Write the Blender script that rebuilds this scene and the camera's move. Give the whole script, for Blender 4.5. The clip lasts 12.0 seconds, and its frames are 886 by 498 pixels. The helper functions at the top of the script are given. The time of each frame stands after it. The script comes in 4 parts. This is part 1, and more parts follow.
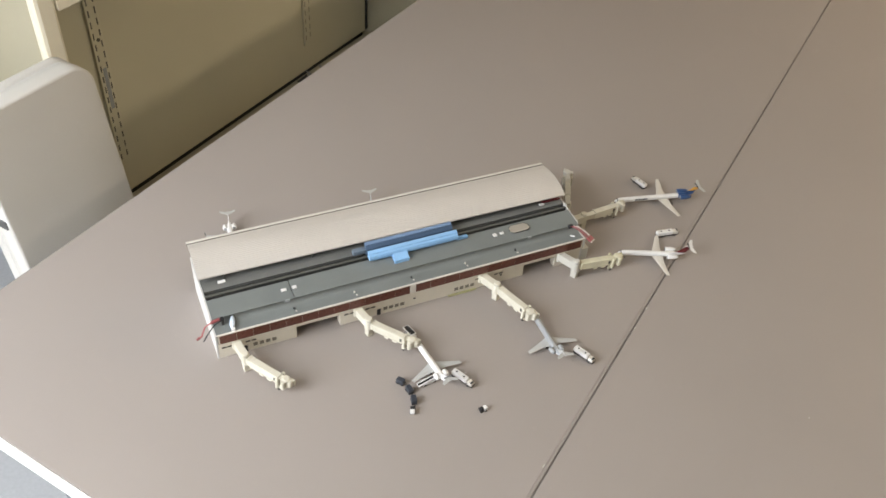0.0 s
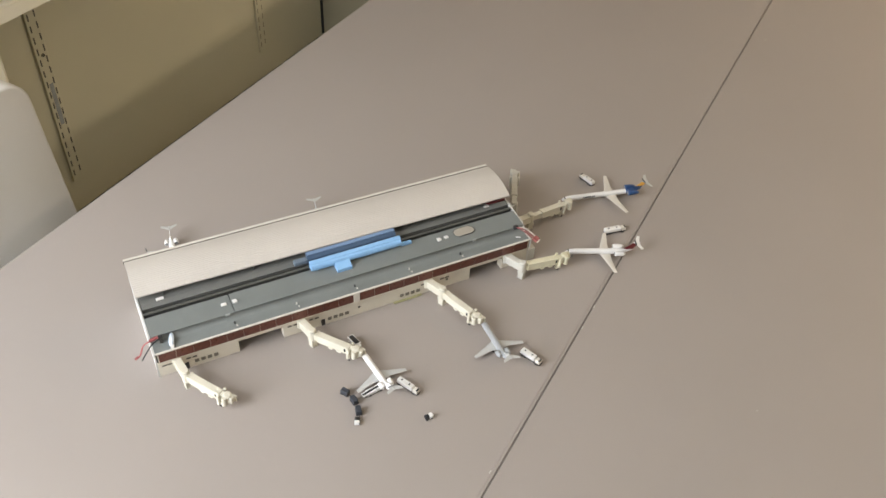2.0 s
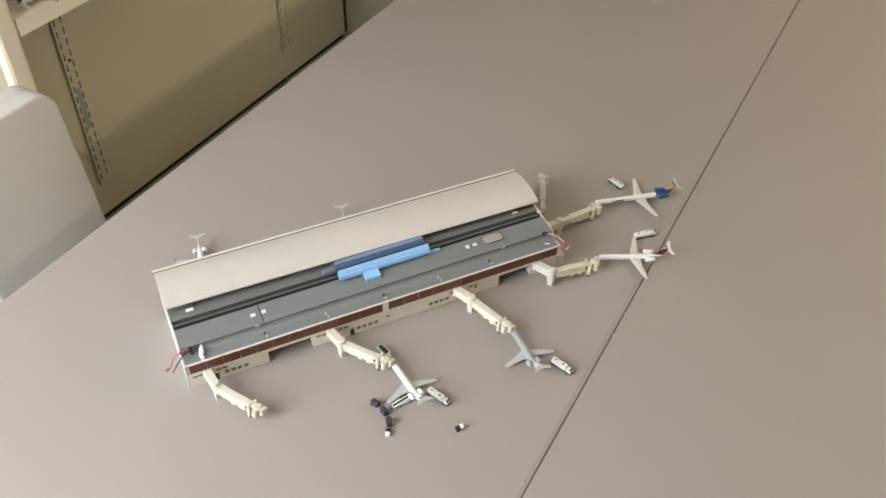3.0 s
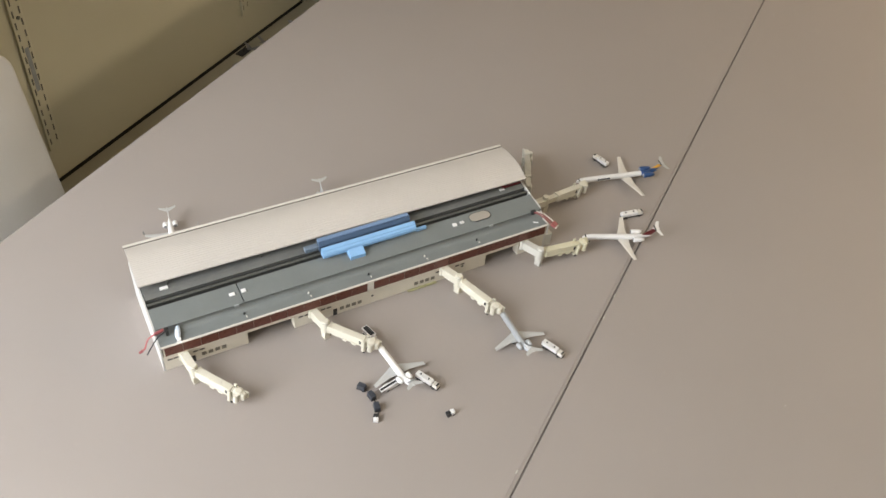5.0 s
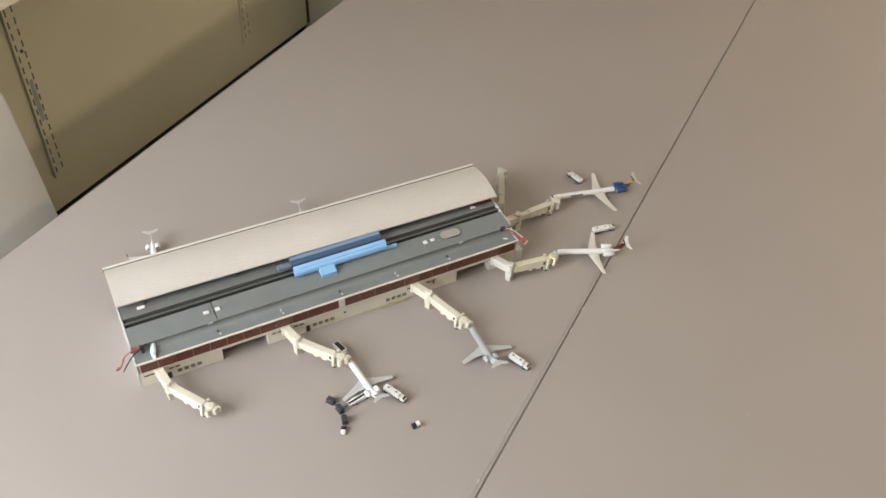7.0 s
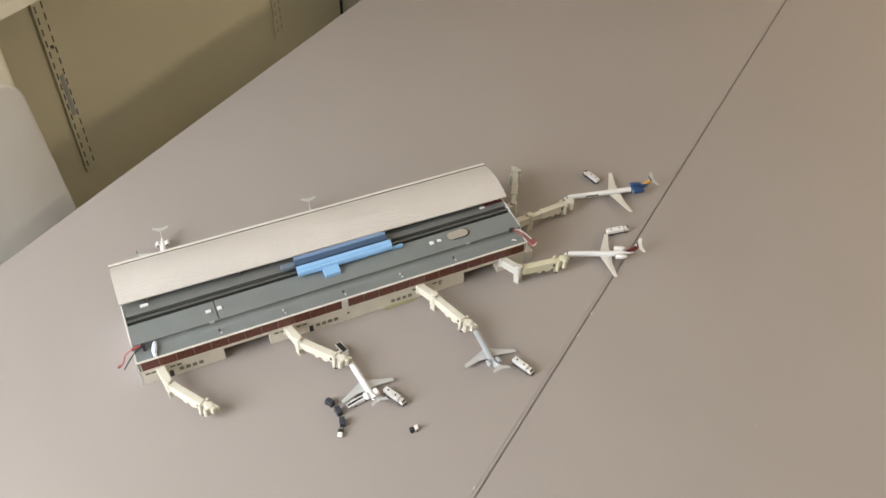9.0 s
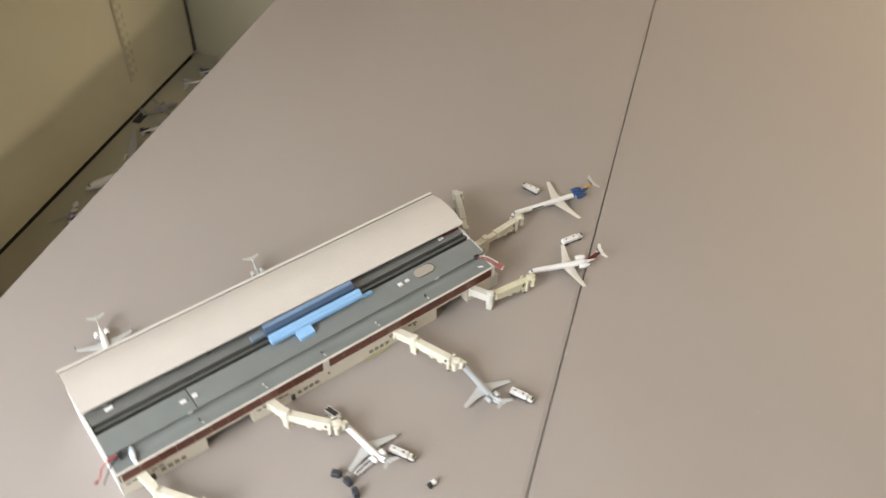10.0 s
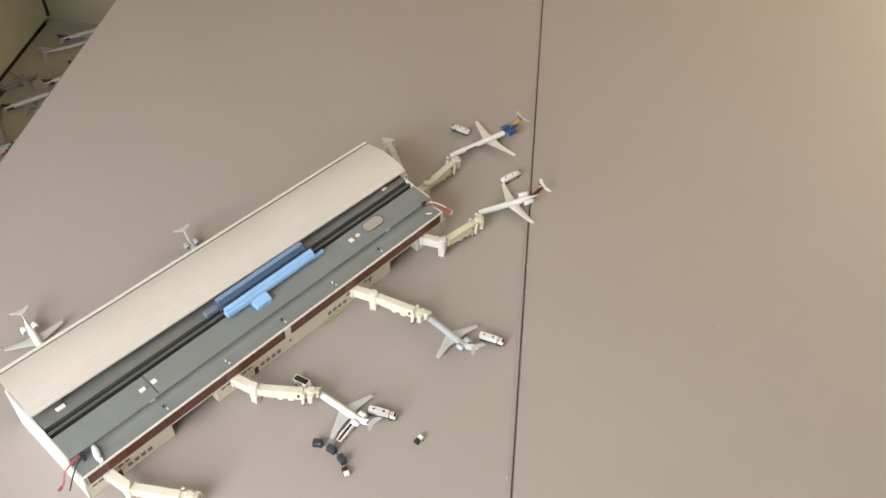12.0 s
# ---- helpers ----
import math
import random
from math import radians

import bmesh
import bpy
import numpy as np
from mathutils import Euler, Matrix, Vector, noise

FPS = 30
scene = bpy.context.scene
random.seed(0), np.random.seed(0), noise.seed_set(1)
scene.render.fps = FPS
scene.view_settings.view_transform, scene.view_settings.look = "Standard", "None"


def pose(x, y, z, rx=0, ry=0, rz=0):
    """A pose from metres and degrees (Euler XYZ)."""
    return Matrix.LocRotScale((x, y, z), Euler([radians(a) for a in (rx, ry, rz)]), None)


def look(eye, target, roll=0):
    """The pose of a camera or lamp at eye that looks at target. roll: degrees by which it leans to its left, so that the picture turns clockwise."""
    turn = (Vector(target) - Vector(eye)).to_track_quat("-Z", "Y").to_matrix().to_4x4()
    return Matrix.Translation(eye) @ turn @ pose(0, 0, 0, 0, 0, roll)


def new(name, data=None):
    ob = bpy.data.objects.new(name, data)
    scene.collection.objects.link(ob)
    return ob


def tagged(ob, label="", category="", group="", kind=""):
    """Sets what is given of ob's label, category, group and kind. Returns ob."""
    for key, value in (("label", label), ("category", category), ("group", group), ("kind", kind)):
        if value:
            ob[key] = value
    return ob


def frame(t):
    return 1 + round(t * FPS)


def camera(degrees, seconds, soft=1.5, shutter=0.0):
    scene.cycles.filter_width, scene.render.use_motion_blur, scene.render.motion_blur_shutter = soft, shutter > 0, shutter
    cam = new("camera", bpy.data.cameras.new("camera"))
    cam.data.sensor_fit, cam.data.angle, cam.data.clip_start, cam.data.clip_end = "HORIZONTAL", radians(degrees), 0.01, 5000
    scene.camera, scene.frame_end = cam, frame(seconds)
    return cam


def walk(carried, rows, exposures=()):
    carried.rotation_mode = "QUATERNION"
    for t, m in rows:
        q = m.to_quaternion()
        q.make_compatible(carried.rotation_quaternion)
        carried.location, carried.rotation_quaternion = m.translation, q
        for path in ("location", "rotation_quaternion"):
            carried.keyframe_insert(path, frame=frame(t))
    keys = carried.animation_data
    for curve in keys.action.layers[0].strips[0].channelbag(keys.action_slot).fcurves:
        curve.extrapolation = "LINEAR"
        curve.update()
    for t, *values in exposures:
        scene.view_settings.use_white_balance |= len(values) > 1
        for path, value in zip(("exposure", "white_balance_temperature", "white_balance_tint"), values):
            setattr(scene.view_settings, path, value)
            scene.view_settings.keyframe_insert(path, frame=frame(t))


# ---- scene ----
cam = camera(53.7, 12.0, shutter=0.5)
PATH = [
    (0, (-0.078, -0.836, 1.622), (0.588, 0.494, 0.285), 4.2),
    (0.5, (-0.06, -0.834, 1.619), (0.619, 0.484, 0.277), 4.6),
    (1, (-0.038, -0.836, 1.626), (0.653, 0.488, 0.296), 3.6),
    (1.5, (-0.025, -0.843, 1.622), (0.684, 0.47, 0.291), 3.5),
    (2, (-0.023, -0.845, 1.623), (0.679, 0.467, 0.286), 2.9),
    (2.5, (-0.014, -0.838, 1.63), (0.665, 0.468, 0.276), 1.0),
    (3, (-0.022, -0.821, 1.634), (0.629, 0.5, 0.281), 1.2),
    (4.8, (-0.055, -0.765, 1.605), (0.69, 0.46, 0.211), 5.2),
    (5, (-0.057, -0.76, 1.607), (0.693, 0.462, 0.212), 5.6),
    (5.5, (-0.035, -0.77, 1.616), (0.653, 0.472, 0.207), 3.0),
    (6, (-0.021, -0.791, 1.627), (0.668, 0.477, 0.243), 3.4),
    (6.5, (-0.009, -0.81, 1.629), (0.677, 0.469, 0.254), 3.0),
    (7, (-0.003, -0.819, 1.632), (0.706, 0.459, 0.267), 2.9),
    (7.5, (-0.005, -0.821, 1.631), (0.716, 0.451, 0.266), 2.9),
    (7.7, (-0.005, -0.824, 1.63), (0.712, 0.44, 0.256), 2.8),
    (9.3, (0.064, -0.825, 1.631), (0.658, 0.492, 0.249), 0.5),
    (9.5, (0.055, -0.803, 1.628), (0.706, 0.464, 0.224), 2.2),
    (10, (-0.047, -0.687, 1.63), (0.858, 0.451, 0.257), 0.9),
    (10.5, (-0.118, -0.589, 1.599), (0.862, 0.371, 0.143), 3.0),
    (11, (-0.127, -0.566, 1.589), (0.948, 0.321, 0.155), 6.2),
    (11.5, (-0.119, -0.571, 1.594), (0.967, 0.286, 0.151), 5.9),
    (12, (-0.111, -0.595, 1.596), (0.966, 0.278, 0.154), 3.8),
]
walk(cam, [(t, look(eye, target, roll)) for t, eye, target, roll in PATH], ((0, -0.30, 6620, 10), (1.5, -0.25, 6640, 10), (2.5, -0.21, 6650, 10), (4.8, -0.24, 6650, 10), (6.5, -0.21, 6650, 10), (9.0, -0.20, 6660, 10), (9.5, -0.05, 6680, 10), (10.4, -0.06, 6700, 10), (11.2, -0.12, 6780, 11), (12, -0.11, 6820, 11)))

# ---- plan: the tables and the shelving run along U, turned from the terminal's long axis ----
TABLE = 0.75
TURN = 35.38
PLAN = pose(0, 0, 0, 0, 0, TURN)
SEAM = -0.4755
RISE = 0.0018
EDGE = 0.278
LEFT_END = -0.266
RIGHT_END = 1.95
BACK = 0.910
DECK = 0.165
BAY_END = 1.690
POST = 0.363


# ---- world, window light, ceiling lamps ----
world = bpy.data.worlds.new("sky")
scene.world = world
world.use_nodes = True
wn = world.node_tree.nodes
sky = wn.new("ShaderNodeTexSky")
sky.sky_type = "NISHITA"
sky.sun_disc = False
sky.sun_elevation, sky.sun_rotation = radians(38), radians(120)
wn["Background"].inputs["Strength"].default_value = 0.12
world.node_tree.links.new(sky.outputs["Color"], wn["Background"].inputs["Color"])


def area_lamp(name, m, sx, sy, watts, colour):
    d = bpy.data.lights.new(name, "AREA")
    d.shape, d.size, d.size_y, d.energy, d.color = "RECTANGLE", sx, sy, watts, colour
    ob = new(name, d)
    ob.matrix_world = m
    return ob


# daylight through the window beyond the tables' near end
area_lamp("window_daylight", PLAN @ look((-1.34, 0.50, 1.60), (-0.1, -0.2, 0.7)), 1.02, 1.42, 80, (0.90, 0.945, 1.0))
# unseen ceiling fittings: two added fills near the tables, a warm pair far off
LAMPS = ((0.45, -0.75, 0.4, (1.0, 0.93, 0.84)), (2.6, -1.35, 10.5, (1.0, 0.73, 0.46)), (2.3, -2.65, 42.0, (1.0, 0.85, 0.65)), (3.6, -2.65, 44.0, (1.0, 0.84, 0.63)))
for lu, lv, watts, tint in LAMPS:
    area_lamp("unseen_ceiling_lamp", PLAN @ look((lu, lv, 2.47), (lu, lv, 0)), 1.15, 0.34, watts, tint)


# ---- materials ----
def material(name, colour, rough=0.5, metal=0.0, fine=400.0, coarse=12.0, vary=0.06, bump=0.02, spec=0.5, rand=0.0):
    m = bpy.data.materials.new(name)
    m.use_nodes = True
    nt = m.node_tree
    n, l = nt.nodes, nt.links
    b = n["Principled BSDF"]
    b.inputs["Roughness"].default_value, b.inputs["Metallic"].default_value = rough, metal
    b.inputs["Specular IOR Level"].default_value = spec
    tc = n.new("ShaderNodeTexCoord")
    a, c = n.new("ShaderNodeTexNoise"), n.new("ShaderNodeTexNoise")
    for node, scale in ((a, fine), (c, coarse)):
        node.inputs["Scale"].default_value = scale
        node.inputs["Detail"].default_value = 4
        l.new(tc.outputs["Object"], node.inputs["Vector"])
    add = n.new("ShaderNodeMath")
    add.operation = "ADD"
    l.new(a.outputs["Fac"], add.inputs[0])
    l.new(c.outputs["Fac"], add.inputs[1])
    total = add.outputs[0]
    if rand:
        info, sc, ad2 = n.new("ShaderNodeObjectInfo"), n.new("ShaderNodeMath"), n.new("ShaderNodeMath")
        sc.operation, ad2.operation = "MULTIPLY_ADD", "ADD"
        sc.inputs[1].default_value, sc.inputs[2].default_value = rand, -rand / 2
        l.new(info.outputs["Random"], sc.inputs[0])
        l.new(total, ad2.inputs[0])
        l.new(sc.outputs[0], ad2.inputs[1])
        total = ad2.outputs[0]
    ramp = n.new("ShaderNodeMapRange")
    ramp.inputs["From Min"].default_value, ramp.inputs["From Max"].default_value = 0.6, 1.4
    ramp.inputs["To Min"].default_value, ramp.inputs["To Max"].default_value = 1 - vary, 1 + vary
    ramp.clamp = False
    l.new(total, ramp.inputs["Value"])
    mul = n.new("ShaderNodeVectorMath")
    mul.operation = "SCALE"
    mul.inputs[0].default_value = colour
    l.new(ramp.outputs["Result"], mul.inputs["Scale"])
    l.new(mul.outputs["Vector"], b.inputs["Base Color"])
    rr = n.new("ShaderNodeMapRange")
    rr.inputs["To Min"].default_value, rr.inputs["To Max"].default_value = max(0.05, rough - 0.08), min(1, rough + 0.08)
    l.new(c.outputs["Fac"], rr.inputs["Value"])
    l.new(rr.outputs["Result"], b.inputs["Roughness"])
    if bump:
        bp = n.new("ShaderNodeBump")
        bp.inputs["Strength"].default_value = bump
        bp.inputs["Distance"].default_value = 0.001
        l.new(a.outputs["Fac"], bp.inputs["Height"])
        l.new(bp.outputs["Normal"], b.inputs["Normal"])
    return m


LAMINATE = material("grey_laminate", (0.312, 0.277, 0.256), 0.48, fine=900, coarse=5, vary=0.035, bump=0.06, spec=0.35)
EDGING = material("white_edging", (0.82, 0.81, 0.78), 0.4, vary=0.03)
# laminate tone darkened to stand in for shade at the joint
SEAM_SHADE = material("seam_shade_laminate", (0.30, 0.268, 0.248), 0.5, fine=900, coarse=8, vary=0.05, bump=0.04, spec=0.35)
SIDE_BAND = material("brown_grey_edging", (0.21, 0.19, 0.175), 0.5, vary=0.05)
TABLE_METAL = material("table_metal", (0.16, 0.16, 0.16), 0.4, 0.6)
FLOOR = material("pale_vinyl_floor", (0.44, 0.46, 0.49), 0.45, fine=120, coarse=2.5, vary=0.10, bump=0.03)
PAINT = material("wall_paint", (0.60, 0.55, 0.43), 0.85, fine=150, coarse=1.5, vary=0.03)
# wall paint darkened so that the back wall reads as shaded
SHADED_CREAM = material("shaded_cream_paint", (0.29, 0.255, 0.175), 0.85, fine=150, coarse=1.5, vary=0.03)
CEILING = material("ceiling_paint", (0.8, 0.79, 0.75), 0.9, fine=90, coarse=2, vary=0.03)
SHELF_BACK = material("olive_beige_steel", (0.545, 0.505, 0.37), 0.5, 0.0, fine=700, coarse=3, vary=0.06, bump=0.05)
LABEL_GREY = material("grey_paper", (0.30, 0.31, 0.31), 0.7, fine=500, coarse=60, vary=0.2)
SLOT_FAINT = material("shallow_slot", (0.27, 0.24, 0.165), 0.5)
# steel beige darkened for the shade on the deck and panels
SHADED_STEEL = material("shaded_beige_steel", (0.36, 0.33, 0.24), 0.5, 0.0, fine=700, coarse=4, vary=0.07, bump=0.05)
SHELF_PALE = material("ivory_steel", (0.72, 0.665, 0.53), 0.42, 0.0, fine=500, coarse=4, vary=0.04)
DARK = material("gap_shade", (0.02, 0.02, 0.018), 0.8)
CHAIR = material("pale_grey_plastic", (0.55, 0.535, 0.505), 0.5, fine=900, coarse=6, vary=0.04, bump=0.08)
CHROME = material("steel_tube", (0.55, 0.55, 0.56), 0.25, 1.0)
CREAM = material("cream_styrene", (0.64, 0.60, 0.51), 0.5, fine=1500, coarse=40, vary=0.06)
WHITE_WALL = material("white_styrene", (0.56, 0.55, 0.53), 0.5, fine=1500, coarse=40, vary=0.04)
BROWN = material("brown_glazing", (0.104, 0.033, 0.021), 0.30, fine=900, coarse=260, vary=0.30, rand=0.25)
ROOF_GREY = material("grey_roof_paint", (0.163, 0.177, 0.173), 0.5, fine=1200, coarse=30, vary=0.09, bump=0.05)
# roof grey darkened for the shade that the vault throws
SHADED_ROOF = material("shaded_roof_paint", (0.125, 0.127, 0.120), 0.5, fine=900, coarse=45, vary=0.16, bump=0.05)
ROOF_DARK = material("roof_shade_grey", (0.05, 0.05, 0.048), 0.6, fine=800, coarse=60, vary=0.25)
ROOF_MID = material("channel_bar", (0.078, 0.080, 0.072), 0.5, fine=800, coarse=60, vary=0.15)
SILVER = material("pale_metal_roof", (0.54, 0.505, 0.465), 0.42, 0.15, fine=1200, coarse=18, vary=0.05)
PALE_GREY = material("pale_grey_patch", (0.33, 0.35, 0.35), 0.5, vary=0.1)
GUTTER_PALE = material("pale_nick", (0.50, 0.47, 0.43), 0.6)
GUTTER = material("gutter_grey", (0.13, 0.115, 0.10), 0.5)
BLUE = material("sky_blue_plastic", (0.225, 0.425, 0.69), 0.4, fine=1200, coarse=60, vary=0.04)
# blue darkened for the shadowed face behind the hall
BLUE_SHADED = material("shaded_blue_plastic", (0.07, 0.115, 0.19), 0.45, fine=1200, coarse=60, vary=0.06)
BLUE_MID = material("grey_blue_plastic", (0.16, 0.245, 0.39), 0.45, fine=1200, coarse=60, vary=0.06)
STUB_BLUE = material("grey_blue_stub", (0.14, 0.18, 0.23), 0.45, vary=0.08)
PALE_BLUE = material("pale_blue_plastic", (0.62, 0.70, 0.82), 0.35, vary=0.04)
WHITE = material("white_paint", (0.70, 0.69, 0.68), 0.38, fine=1500, coarse=80, vary=0.03)
WHITE_WARM = material("warm_white_paint", (0.60, 0.57, 0.52), 0.4, fine=1500, coarse=80, vary=0.04)
BRIDGE = material("ivory_bridge_plastic", (0.58, 0.55, 0.46), 0.45, fine=1500, coarse=70, vary=0.06)
BRIDGE_PALE = material("pale_bridge_plastic", (0.52, 0.505, 0.455), 0.45, fine=1500, coarse=70, vary=0.05)
BRIDGE_YELLOW = material("yellowish_bridge_plastic", (0.58, 0.55, 0.41), 0.45, fine=1500, coarse=70, vary=0.06)
GROOVE_SHADE = material("groove_shade_grey", (0.22, 0.21, 0.19), 0.6)
BLACK = material("black_plastic", (0.022, 0.022, 0.024), 0.5, vary=0.2)
CHARCOAL = material("charcoal_plastic", (0.035, 0.04, 0.052), 0.5, vary=0.2)
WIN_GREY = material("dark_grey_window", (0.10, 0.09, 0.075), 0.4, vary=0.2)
WING_GREY = material("grey_wing_paint", (0.43, 0.43, 0.42), 0.4, fine=1500, coarse=90, vary=0.04)
BODY_GREY = material("silver_grey_paint", (0.37, 0.385, 0.40), 0.42, 0.2, fine=1500, coarse=90, vary=0.05)
NAVY = material("blue_livery", (0.024, 0.068, 0.185), 0.35, vary=0.08)
AMBER = material("amber_livery", (0.70, 0.36, 0.06), 0.4, vary=0.1)
MAROON = material("maroon_livery", (0.11, 0.012, 0.016), 0.38, vary=0.1)
RED = material("red_plastic", (0.36, 0.085, 0.085), 0.4, vary=0.08)
PINK = material("dull_red_plastic", (0.25, 0.065, 0.068), 0.4, vary=0.08)
BEIGE_PAD = material("beige_pad", (0.34, 0.31, 0.265), 0.6, fine=1200, coarse=60, vary=0.06)
SMALL_WIN = material("grey_window", (0.17, 0.155, 0.125), 0.4, vary=0.2)
GLUE = material("yellowed_glue", (0.36, 0.34, 0.18), 0.4, vary=0.2, coarse=120)
MID_GREY = material("pale_grey_wing_paint", (0.30, 0.30, 0.29), 0.45, vary=0.1)
GREY_MODEL = material("mid_grey_paint", (0.22, 0.22, 0.22), 0.45, vary=0.1)
TEAL = material("teal_livery", (0.06, 0.25, 0.24), 0.45, vary=0.1)
PURPLE = material("violet_livery", (0.12, 0.08, 0.22), 0.45, vary=0.1)
GLASS = bpy.data.materials.new("window_glass")
GLASS.use_nodes = True
GLASS.node_tree.nodes["Principled BSDF"].inputs["Transmission Weight"].default_value = 1.0
GLASS.node_tree.nodes["Principled BSDF"].inputs["Roughness"].default_value = 0.02
LAMP_GLOW = bpy.data.materials.new("lamp_diffuser")
LAMP_GLOW.use_nodes = True
LAMP_GLOW.node_tree.nodes["Principled BSDF"].inputs["Emission Color"].default_value = (1.0, 0.86, 0.68, 1)
LAMP_GLOW.node_tree.nodes["Principled BSDF"].inputs["Emission Strength"].default_value = 1.2


# ---- mesh helpers ----
def part(name, bm, mat, parent=None, label="", smooth=False, m=None):
    """Links a bmesh as one mesh object under a thing or a part."""
    me = bpy.data.meshes.new(name)
    bmesh.ops.recalc_face_normals(bm, faces=bm.faces)
    bm.to_mesh(me)
    bm.free()
    me.materials.append(mat)
    if smooth:
        for p in me.polygons:
            p.use_smooth = True
    ob = new(name, me)
    if parent is not None:
        ob.parent = parent
    if m is not None:
        ob.matrix_basis = m
    if label:
        ob["label"] = label
    return ob


def thing(name, m, label, category, group="", kind=""):
    ob = new(name)
    ob.empty_display_size = 0.01
    ob.matrix_basis = m
    return tagged(ob, label, category, group, kind)


def shape():
    return bmesh.new()


def box(bm, x0, x1, y0, y1, z0, z1, m=None, bevel=0.0):
    vs = [bm.verts.new((x, y, z)) for x in (x0, x1) for y in (y0, y1) for z in (z0, z1)]
    fs = [bm.faces.new([vs[i] for i in f]) for f in ((0, 1, 3, 2), (4, 6, 7, 5), (0, 4, 5, 1), (2, 3, 7, 6), (0, 2, 6, 4), (1, 5, 7, 3))]
    if m is not None:
        bmesh.ops.transform(bm, matrix=m, verts=vs)
    if bevel:
        edges = list({e for f in fs for e in f.edges})
        bmesh.ops.bevel(bm, geom=edges, offset=bevel, segments=2, affect="EDGES", profile=0.5)
    return bm


def rod(bm, a, b, r0, r1=None, n=10):
    """A round bar from a to b."""
    r1 = r0 if r1 is None else r1
    a, b = Vector(a), Vector(b)
    q = (b - a).to_track_quat("Z", "Y")
    rings = []
    for p, r in ((a, r0), (b, r1)):
        rings.append([bm.verts.new(p + q @ Vector((r * math.cos(k * math.tau / n), r * math.sin(k * math.tau / n), 0))) for k in range(n)])
    for k in range(n):
        bm.faces.new((rings[0][k], rings[0][(k + 1) % n], rings[1][(k + 1) % n], rings[1][k]))
    bm.faces.new(rings[0])
    bm.faces.new(rings[1])
    return bm


def loft(bm, rings, cap=True):
    rows = [[bm.verts.new(p) for p in ring] for ring in rings]
    n = len(rows[0])
    for r0, r1 in zip(rows, rows[1:]):
        for k in range(n):
            bm.faces.new((r0[k], r0[(k + 1) % n], r1[(k + 1) % n], r1[k]))
    if cap:
        bm.faces.new(rows[0])
        bm.faces.new(rows[-1])
    return bm


def prism(bm, outline, x0, x1):
    """A (y, z) outline drawn out along x."""
    return loft(bm, [[(x, y, z) for y, z in outline] for x in (x0, x1)])


def body(bm, stations, n=14):
    """A round-sectioned hull along x from (x, centre height, half width, half height)."""
    return loft(bm, [[(x, w * math.cos(k * math.tau / n), zc + h * math.sin(k * math.tau / n)) for k in range(n)] for x, zc, w, h in stations])


def tube(bm, points, r, n=8):
    """A bent round wire through points."""
    pts = [Vector(p) for p in points]
    fine = []
    for i in range(len(pts) - 1):
        p0, p1, p2, p3 = pts[max(i - 1, 0)], pts[i], pts[i + 1], pts[min(i + 2, len(pts) - 1)]
        for k in range(6):
            t = k / 6
            fine.append(0.5 * ((2 * p1) + (p2 - p0) * t + (2 * p0 - 5 * p1 + 4 * p2 - p3) * t * t + (3 * p1 - p0 - 3 * p2 + p3) * t ** 3))
    fine.append(pts[-1])
    rings = []
    for i, p in enumerate(fine):
        d = fine[min(i + 1, len(fine) - 1)] - fine[max(i - 1, 0)]
        q = d.to_track_quat("Z", "Y")
        rings.append([p + q @ Vector((r * math.cos(k * math.tau / n), r * math.sin(k * math.tau / n), 0)) for k in range(n)])
    return loft(bm, rings)


# ---- the room ----
R_U0, R_U1, R_V0, R_V1, R_H = -1.42, 4.5, -4.8, 1.22, 2.55


def structure(name, bm, mat, label, category):
    return tagged(part(name, bm, mat, m=PLAN), label, category, kind="structure")


structure("floor", box(shape(), R_U0 - 0.15, R_U1 + 0.15, R_V0 - 0.15, R_V1 + 0.15, -0.1, 0), FLOOR, "pale grey vinyl floor under the tables", "floor")
structure("ceiling", box(shape(), R_U0 - 0.15, R_U1 + 0.15, R_V0 - 0.15, R_V1 + 0.15, R_H, R_H + 0.1), CEILING, "plain off-white ceiling", "ceiling")
structure("wall_back", box(shape(), R_U0, R_U1, R_V1, R_V1 + 0.15, 0, R_H), SHADED_CREAM, "cream painted wall behind the shelving, coloured darker for shade", "wall")
structure("wall_front", box(shape(), R_U0, R_U1, R_V0 - 0.15, R_V0, 0, R_H), PAINT, "cream painted wall", "wall")
structure("wall_right", box(shape(), R_U1, R_U1 + 0.15, R_V0 - 0.15, R_V1 + 0.15, 0, R_H), PAINT, "cream painted wall", "wall")
W_V0, W_V1, W_Z0, W_Z1 = -0.07, 1.02, 0.82, 2.38
bm = shape()
box(bm, R_U0 - 0.15, R_U0, R_V0 - 0.15, W_V0, 0, R_H)
box(bm, R_U0 - 0.15, R_U0, W_V1, R_V1 + 0.15, 0, R_H)
box(bm, R_U0 - 0.15, R_U0, W_V0, W_V1, 0, W_Z0)
box(bm, R_U0 - 0.15, R_U0, W_V0, W_V1, W_Z1, R_H)
structure("wall_left", bm, PAINT, "cream painted wall with a wide window opening", "wall")
win = thing("window_1", PLAN, "wide white-framed window that lets in the daylight", "window", kind="structure")
bm = shape()
for a in (W_V0, (W_V0 + W_V1) / 2 - 0.025, W_V1 - 0.05):
    box(bm, R_U0 - 0.12, R_U0 - 0.06, a, a + 0.05, W_Z0 + 0.05, W_Z1 - 0.05)
box(bm, R_U0 - 0.12, R_U0 - 0.06, W_V0, W_V1, W_Z0, W_Z0 + 0.05)
box(bm, R_U0 - 0.12, R_U0 - 0.06, W_V0, W_V1, W_Z1 - 0.05, W_Z1)
